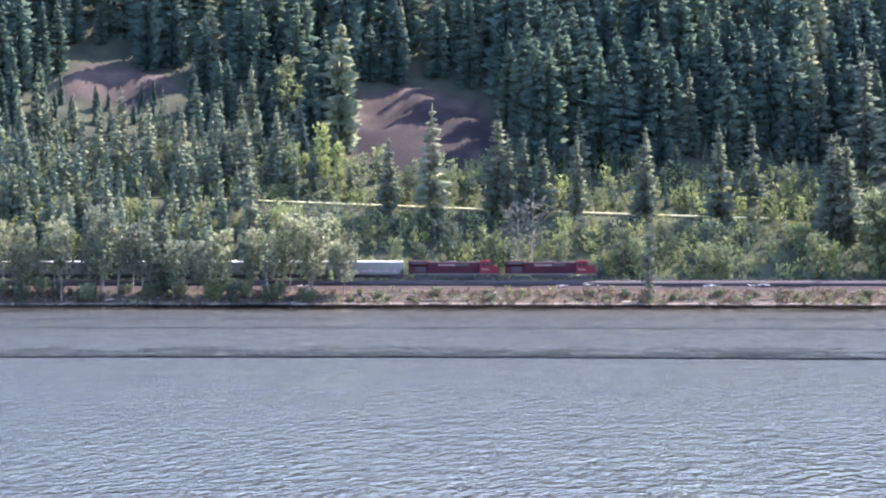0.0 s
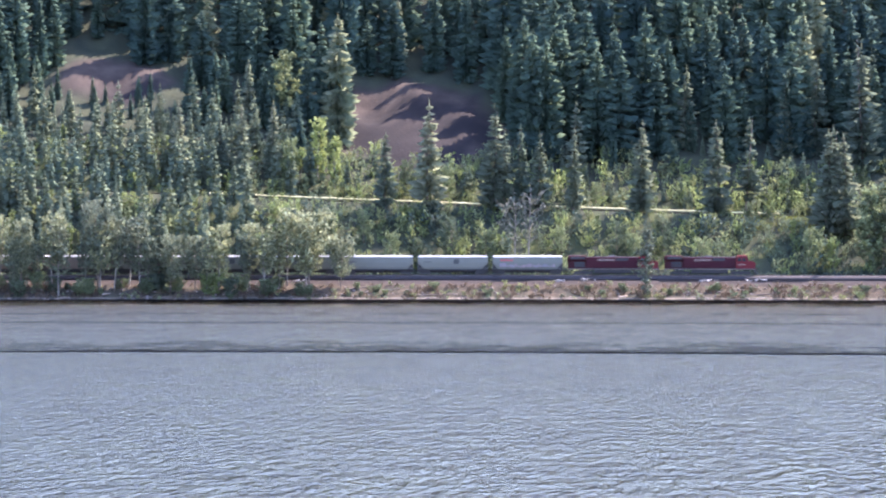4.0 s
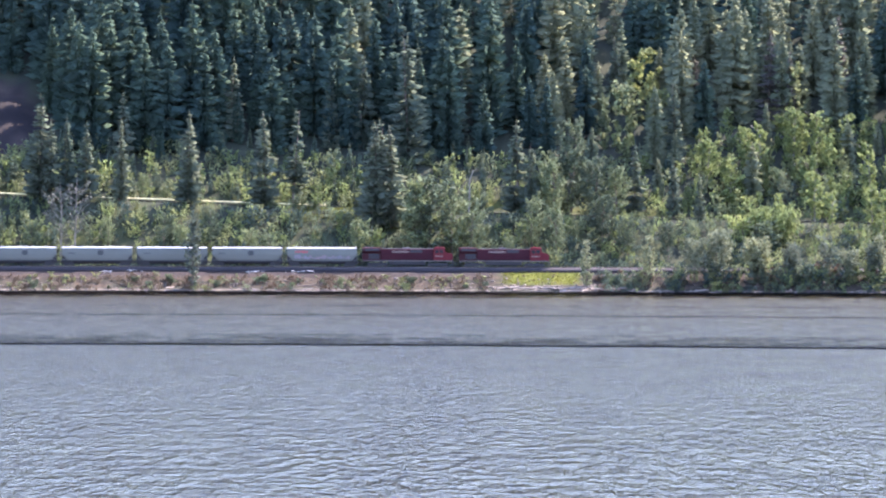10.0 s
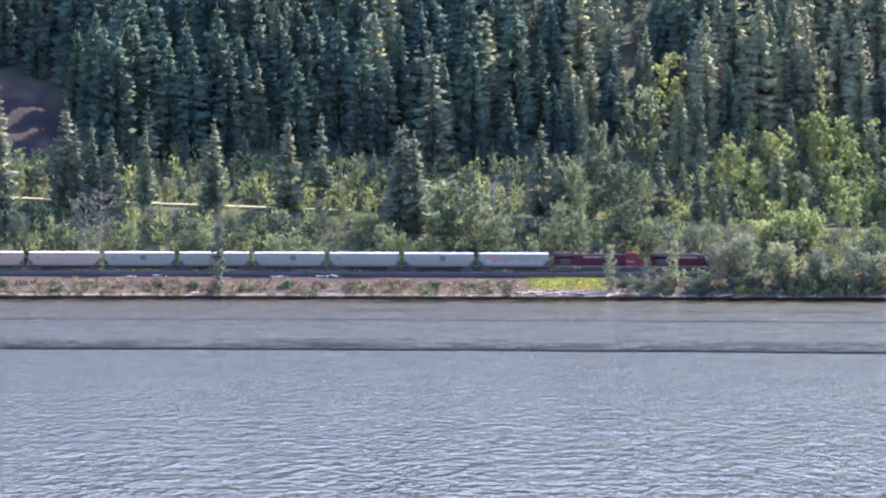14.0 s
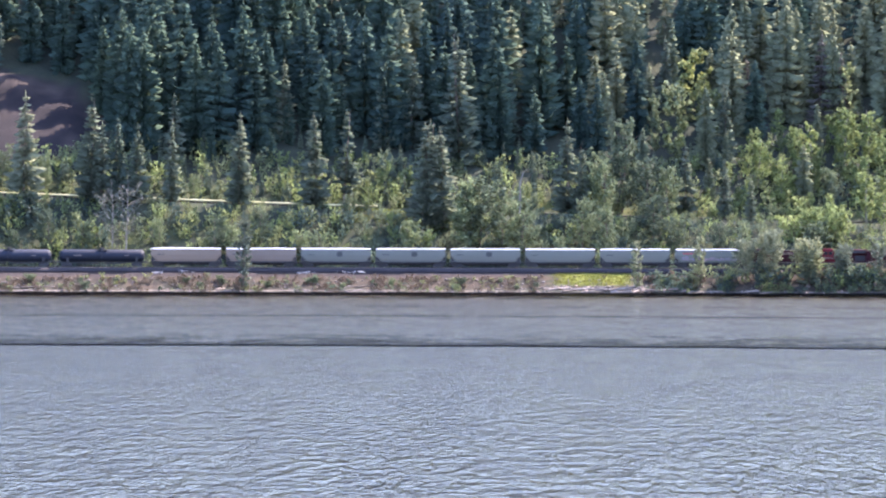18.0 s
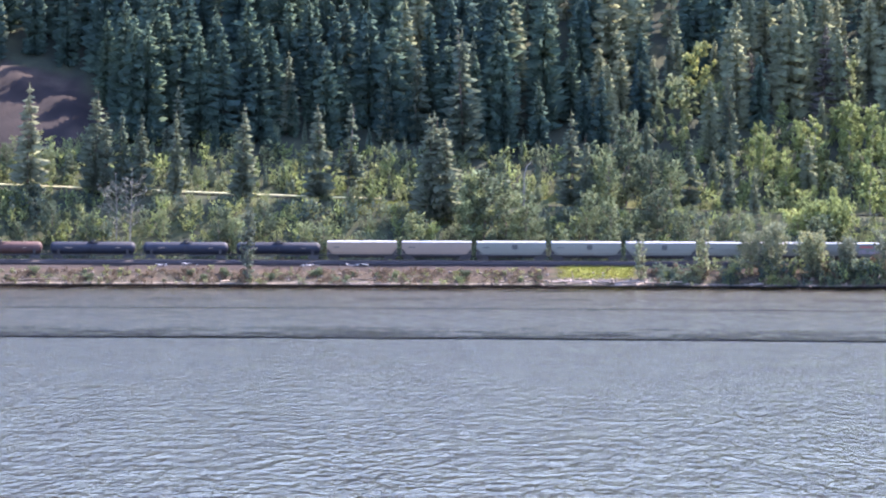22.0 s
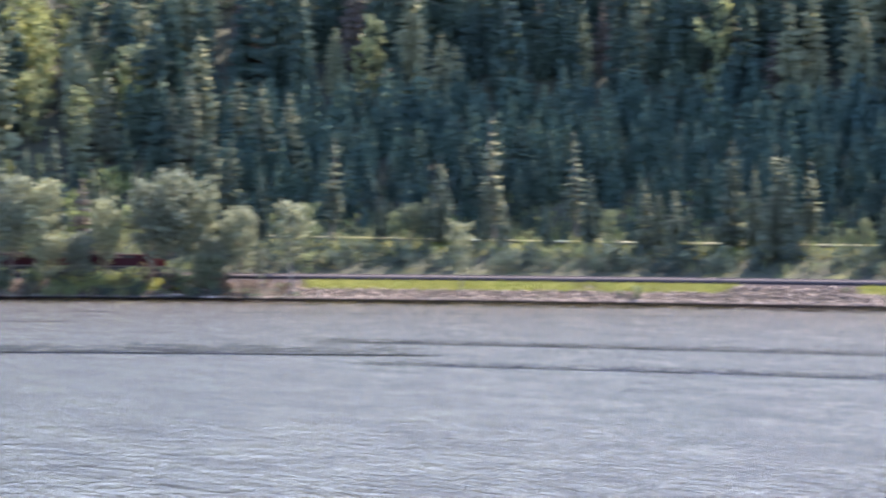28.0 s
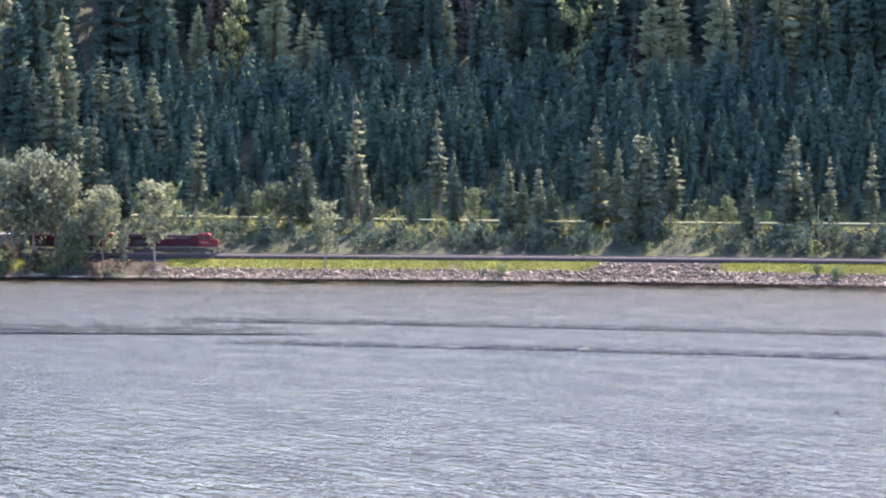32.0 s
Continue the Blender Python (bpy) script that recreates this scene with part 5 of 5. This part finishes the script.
for a, d in scatter(-18.5, 17.2, 0.9, 8.4, 0.95, 35):
    dens = 0.85 if -9 < a < 2.4 else (0.8 if a > 2.4 else 0.5)
    if 0.9 < a < 2.4:
        dens = 0.05
    if rw.random() < dens and thicket(a * 2, d) > -0.15:
        h = rw.uniform(0.5, 1.7) if a < 2.4 else rw.uniform(0.8, 2.8) if a < 3.4 or d < 3 else rw.uniform(1.6, 5.2)
        u = rw.random()
        if a > 15.9:
            (dry if u < 0.6 else weeds if u < 0.85 else brush).append((a, d, rw.uniform(0.5, 1.5), 1.2, rw.randrange(100)))
        elif a > 2.4:
            (brush if u < 0.45 else shaded_brush if u < 0.75 else scrub if u < 0.85 else dry).append((a, d, h, 1.1, rw.randrange(100)))
        elif u < 0.16 + 0.4 * (noise.noise((a * 6, d * 0.5, 31.0)) > 0.25):
            weeds.append((a, d, h * 0.9, 1.2, rw.randrange(100)))
        else:
            dry.append((a, d, h * 0.8, 1.3, rw.randrange(100)))
woods("sunlit_scrub", "yellow-green scrub on the slopes, sunlight put into its colour", scrub, TS, LEAF_LIGHT)
woods("dry_weeds", "dry brown weeds on the shore bank", dry, TW, DRY)
woods("green_weeds", "low dull-green weeds on the shore bank", weeds, TW, LEAF_BRUSH)
woods("alder_thicket", "thicket below the road, shade put into its dark green leaves", shaded_brush, TS, LEAF_SHADED)
woods("undergrowth", "green brush and shrubs along the embankments", brush, TS, LEAF_BRUSH)


# ---------------------------------------------------------------- shore: grass, riprap, driftwood
def tufts(name, label, places, material):
    rnd = np.random.RandomState(5)
    V, F = [], []
    for a, d, h in places:
        p = spot(a, d, 0.03)
        for k in range(7):
            an = rnd.rand() * 6.28
            c, s = math.cos(an), math.sin(an)
            w, o = 0.08, rnd.normal(size=2) * 0.30
            b = len(V)
            lean = rnd.uniform(-0.2, 0.3) * h
            V += [(p.x + o[0] - c * w, p.y + o[1] - s * w, p.z), (p.x + o[0] + c * w, p.y + o[1] + s * w, p.z),
                  (p.x + o[0] + s * lean, p.y + o[1] - c * lean, p.z + h * rnd.uniform(0.7, 1.2))]
            F.append((b, b + 1, b + 2))
    return tagged(new(name, mesh_np(name, np.array(V), np.array(F), material)), label, "grass", kind="stuff")


gp = []
for lo, hi in GRASSY:
    for a, d in scatter(lo, min(hi, 32), 4.6, 10.3, 0.55, 41):
        if grassed(a, d) > 0.4:
            gp.append((a, d, rw.uniform(0.25, 0.55)))
for a, d in scatter(15.5, 32, 38, 46, 1.0, 43):
    gp.append((a, d, rw.uniform(0.3, 0.7)))
for a, d in scatter(-2.7, -1.4, 40.5, 46, 0.7, 44):
    gp.append((a, d, rw.uniform(0.4, 0.9)))
tufts("grass", "bright yellow-green grass on the railway bank", gp, GRASS)


def stones(name, label, places, material, seed):
    rnd = np.random.RandomState(seed)
    ico = bmesh.new()
    bmesh.ops.create_icosphere(ico, subdivisions=1, radius=1.0)
    ico.verts.ensure_lookup_table()
    IV = np.array([v.co[:] for v in ico.verts])
    IF = np.array([[v.index for v in f.verts] for f in ico.faces])
    ico.free()
    Vs, Fs, base = [], [], 0
    for a, d, r in places:
        p = spot(a, d)
        S = np.array([rnd.uniform(0.7, 1.4), rnd.uniform(0.7, 1.3), rnd.uniform(0.5, 0.9)]) * r
        W = IV * rnd.uniform(0.8, 1.2, (len(IV), 1)) * S
        Vs.append(W + np.array([p.x, p.y, p.z + 0.25 * r])), Fs.append(IF + base)
        base += len(IV)
    return tagged(new(name, mesh_np(name, np.concatenate(Vs), np.concatenate(Fs), material)), label, "rocks", kind="stuff")


rp, bp = [], []
for a, d in scatter(17.0, 32.5, 0.1, 6.0, 0.72, 51):
    if d < 4.6 or grassed(a, d) < 0.4:
        rp.append((a, d, rw.uniform(0.16, 0.32) if rw.random() < 0.75 else rw.uniform(0.33, 0.52)))
for a, d in scatter(22.5, 28.5, 4.5, 9.8, 0.9, 52):
    if grassed(a, d) < 0.3 and rw.random() < 0.75:
        rp.append((a, d, rw.uniform(0.15, 0.55)))
for a, d in scatter(17.8, 31.5, 20.3, 24.5, 1.0, 53):
    if rw.random() < (0.75 if 23.5 < a < 27.5 else 0.35) and noise.noise((a * 2.5, d * 0.2, 51.0)) > -0.25:
        rp.append((a, d, rw.uniform(0.3, 0.8)))
for a, d in scatter(0.75, 2.9, 0.3, 4.2, 0.9, 54):
    if rw.random() < 0.16:
        rp.append((a, d, rw.uniform(0.2, 0.6)))
for a, d in scatter(-17, 17, 0.2, 7.5, 1.1, 55):
    if rw.random() < 0.35:
        bp.append((a, d, rw.uniform(0.1, 0.4)))
stones("riprap_stones", "pinkish-grey riprap stones along the shore", rp, ROCK, 9)
BANK_STONE = mat("bank_stone", (0.125, 0.108, 0.100), 0.9, var=0.35, scale=0.6, island=0.45, tint=(0.19, 0.16, 0.14))
stones("bank_stones", "dull brown stones scattered on the shore bank", bp, BANK_STONE, 10)

log_master = thing("driftwood_log", "bleached driftwood log on the beach", "log", "driftwood")
lb = bmesh.new()
rod(lb, (-0.5, 0, 0.0), (0.1, 0.02, 0.02), 0.035, 8, 0.03), rod(lb, (0.1, 0.02, 0.02), (0.5, 0.0, 0.0), 0.03, 8, 0.018)
rod(lb, (0.15, 0, 0.01), (0.3, 0.03, 0.07), 0.014, 5, 0.006)
part("stem", lb, LOG, log_master)
first = True
for a0, a1, n in ((-15, -9, 14), (-9, -1, 22), (0.6, 3.0, 36), (3, 9.5, 16), (9.5, 17.2, 12), (25, 27, 10)):
    for i in range(n):
        a, d = rng.uniform(a0, a1), abs(rng.gauss(0.6, 1.0)) + 0.15
        if 0.6 < a < 3.0:
            d = rng.uniform(0.2, 3.8)
        L = rng.uniform(1.5, 5.5) if not 0.6 < a < 3.0 else rng.uniform(3.0, 9.0)
        m = Matrix.Translation(spot(a, d) + Vector((0, 0, 0.02 * L))) @ Matrix.Rotation(-a * DEG + rng.gauss(0, 0.5), 4, "Z") @ \
            Matrix.Rotation(rng.gauss(0, 0.06), 4, "Y") @ Matrix.Diagonal((L, L, L, 1))
        if first:
            log_master.matrix_basis, first = m, False
        else:
            copy_thing(log_master, Matrix()).matrix_basis = m

# scrap beside the line, spare rails on the slope, a leaning stake and fallen trunks
SCRAP = mat("pale_scrap", (0.34, 0.33, 0.33), 0.7, var=0.3, scale=2.0, island=0.4)
for a, d, w in ((-5.75, 10.2, 2.6), (-5.3, 10.6, 2.2), (-3.25, 10.3, 1.8), (-2.45, 10.4, 3.2), (-10.2, 10.0, 2.0)):
    sp = bmesh.new()
    for i in range(16):
        c = Vector((rng.gauss(0, w * 0.4), rng.gauss(0, 0.35), rng.uniform(-0.1, 0.25)))
        e = Vector((rng.uniform(-0.6, 0.6), rng.uniform(-0.3, 0.3), rng.uniform(-0.15, 0.25)))
        rod(sp, c - e, c + e, rng.uniform(0.06, 0.14), 5, rng.uniform(0.04, 0.1))
    pile = thing("scrap_pile", "low pile of pale scrap timber beside the track", "debris", "scrap piles", m=Matrix.Translation(spot(a, d)) @ Matrix.Rotation(-a * DEG, 4, "Z"))
    tagged(part("scrap", sp, SCRAP, pile), kind="stuff")
for a, L in ((-3.7, 10), (-2.05, 13), (-6.6, 9), (4.6, 8)):
    rb = bmesh.new()
    for k in (0, 0.3):
        box(rb, -L / 2 + k * 3, L / 2 + k * 2, k - 0.07, k + 0.07, 0.0, 0.16)
    m = Matrix.Translation(spot(a, 9.6) + Vector((0, 0, 0.1))) @ Matrix.Rotation(-a * DEG, 4, "Z")
    part("rail_bar", rb, DARK, thing("spare_rail", "dark spare rails lying on the bank", "rail", "spare rails", m=m))
ub = rod(bmesh.new(), (0, 0, -0.8), (0.05, 0, 5.2), 0.16, 8, 0.13)
pole = thing("utility_pole", "pale weathered timber pole beside the road", "pole", m=Matrix.Translation(spot(28.32, 45.6)))
part("shaft", ub, LOG, pole)
part("cap", rod(bmesh.new(), (0.05, 0, 5.2), (0.05, 0, 5.28), 0.17, 8, 0.10), STEEL, pole)
pb = bmesh.new()
box(pb, -1.2, 1.1, -0.18, 0.16, -0.02, 0.12, bevel=0.04)
part("board", pb, ROOF_PALE, thing("driftwood_plank", "bleached white plank at the waterline", "plank", m=Matrix.Translation(spot(15.78, 0.6) + Vector((0, 0, 0.05))) @ Matrix.Rotation(-0.2, 4, "Z")))
part("stake", rod(bmesh.new(), (0, 0, -0.3), (0.05, 0, 1.7), 0.08, 7, 0.06), LOG, thing("shore_stake", "pale upright stake on the beach", "post", m=Matrix.Translation(spot(15.95, 1.2))))
kb = bmesh.new()
rod(kb, (0, 0, -0.2), (-0.5, 0, 3.0), 0.13, 7, 0.10)
part("stake", kb, LOG, thing("leaning_post", "pale leaning timber post among the driftwood", "post", m=Matrix.Translation(spot(1.28, 1.5))))
for a, d, L, tilt in ((-9.05, 6.5, 9, 0.1), (-8.7, 4.8, 7, 0.16), (-7.75, 3.0, 8, 0.02), (-12.3, 2.0, 6, 0.06), (-2.3, 3.2, 7, 0.04), (-3.6, 4.0, 5, 0.1), (0.2, 2.4, 6, 0.05), (6.4, 0.9, 9, 0.02)):
    fb = bmesh.new()
    rod(fb, (-L / 2, 0, 0), (L / 2, 0, 0), 0.17, 7, 0.09)
    for k in range(3):
        x = L * (0.1 + 0.12 * k)
        rod(fb, (x, 0, 0), (x + 0.6, 0.3 * (-1) ** k, 0.7), 0.05, 5, 0.02)
    m = Matrix.Translation(spot(a, d) + Vector((0, 0, 0.25))) @ Matrix.Rotation(-a * DEG + rng.uniform(-0.3, 0.3), 4, "Z") @ Matrix.Rotation(-tilt, 4, "Y")
    part("stem", fb, BARK, thing("fallen_trunk", "dark fallen tree trunk on the shore bank", "log", "fallen trunks", m=m))

# overhead cables along the road
for a0, a1, dz in ((9.8, 33.0, 11.0), (9.8, 33.0, 10.0), (-16.0, 4.0, 12.0)):
    cb = bmesh.new()
    pts = []
    span = 3.6
    k = int((a1 - a0) / 0.3)
    for i in range(k + 1):
        a = a0 + (a1 - a0) * i / k
        f = ((a - a0) / span) % 1.0
        x, y = at(a, 57.5)
        pts.append(Vector((x, y, road_z(a) + dz - 1.2 * 4 * f * (1 - f))))
    for p, q in zip(pts, pts[1:]):
        rod(cb, p, q, 0.022, 3)
    me = bpy.data.meshes.new("overhead_cable")
    cb.to_mesh(me), cb.free()
    me.materials.append(CABLE)
    tagged(new("overhead_cable", me), "thin dark overhead utility cable", "cable")

# ---------------------------------------------------------------- boat wake and shore band: long low swells, dark reflection in their colour
swells = []


def swell(r0, az0, r1, az1, width, height, seed, patch=0.5, along=False):
    """One long ridge of water from (r0, az0) to (r1, az1), breaking into patches; along: r0, r1 are counted out from the shore."""
    V, F = [], []
    k = 840
    prof = [(-1.0, -0.25), (-0.6, 0.1), (-0.25, 0.75), (0.0, 1.0), (0.3, 0.7), (0.65, 0.1), (1.0, -0.25)]
    for i in range(k + 1):
        f = i / k
        r, a = r0 + (r1 - r0) * f, (az0 + (az1 - az0) * f) * DEG
        r = shore_r(a / DEG) - r if along else r
        wv = 1 - patch + patch * 1.6 * noise.noise((f * 45, seed * 3.1, 0)) + (0.3 + patch) * noise.noise((f * 120, seed, 2)) + (0.25 + 0.5 * patch) * noise.noise((f * 380, seed, 4))
        off = 1.2 * noise.noise((f * 22, seed, 5))
        fade = min(1, f * 8, (1 - f) * 8)
        for p, z in prof:
            rr = r + off + p * width
            V.append((rr * math.sin(a), rr * math.cos(a), height * (z * min(1.0, max(0.0, wv)) * fade - 0.05)))
        if i:
            b = (i - 1) * 7
            for j in range(6):
                F.append((b + j, b + j + 1, b + 8 + j, b + 7 + j))
    me = mesh_np("dark_swell", np.array(V), np.array(F), WAKE)
    me.polygons.foreach_set("use_smooth", [True] * len(me.polygons))
    ob = tagged(new("dark_swell", me), "long low swell of boat wake and shore band, dark reflection put into its colour", "wake", kind="stuff")
    swells.append((ob, Matrix(), 0.0, 0.0))
    return ob


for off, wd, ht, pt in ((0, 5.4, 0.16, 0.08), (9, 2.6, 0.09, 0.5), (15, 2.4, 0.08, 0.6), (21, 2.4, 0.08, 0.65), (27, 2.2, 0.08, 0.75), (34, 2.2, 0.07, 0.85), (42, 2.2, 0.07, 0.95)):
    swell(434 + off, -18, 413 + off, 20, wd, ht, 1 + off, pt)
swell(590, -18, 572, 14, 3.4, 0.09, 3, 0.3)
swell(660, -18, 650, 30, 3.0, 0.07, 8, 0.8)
# Added swells along the shore stand in for the dark reflection at the waterline.
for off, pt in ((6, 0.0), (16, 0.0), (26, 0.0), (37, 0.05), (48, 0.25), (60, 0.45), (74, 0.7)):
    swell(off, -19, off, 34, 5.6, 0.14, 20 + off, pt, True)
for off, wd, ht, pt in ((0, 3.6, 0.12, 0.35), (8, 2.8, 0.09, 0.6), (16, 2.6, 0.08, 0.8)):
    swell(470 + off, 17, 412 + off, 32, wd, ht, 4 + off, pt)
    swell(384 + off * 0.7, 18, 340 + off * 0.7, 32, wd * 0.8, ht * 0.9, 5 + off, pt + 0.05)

for group in KINDS.values():
    for o in group:
        if not o.get("used"):
            for c in o.children:
                bpy.data.objects.remove(c)
            bpy.data.objects.remove(o)

motions()
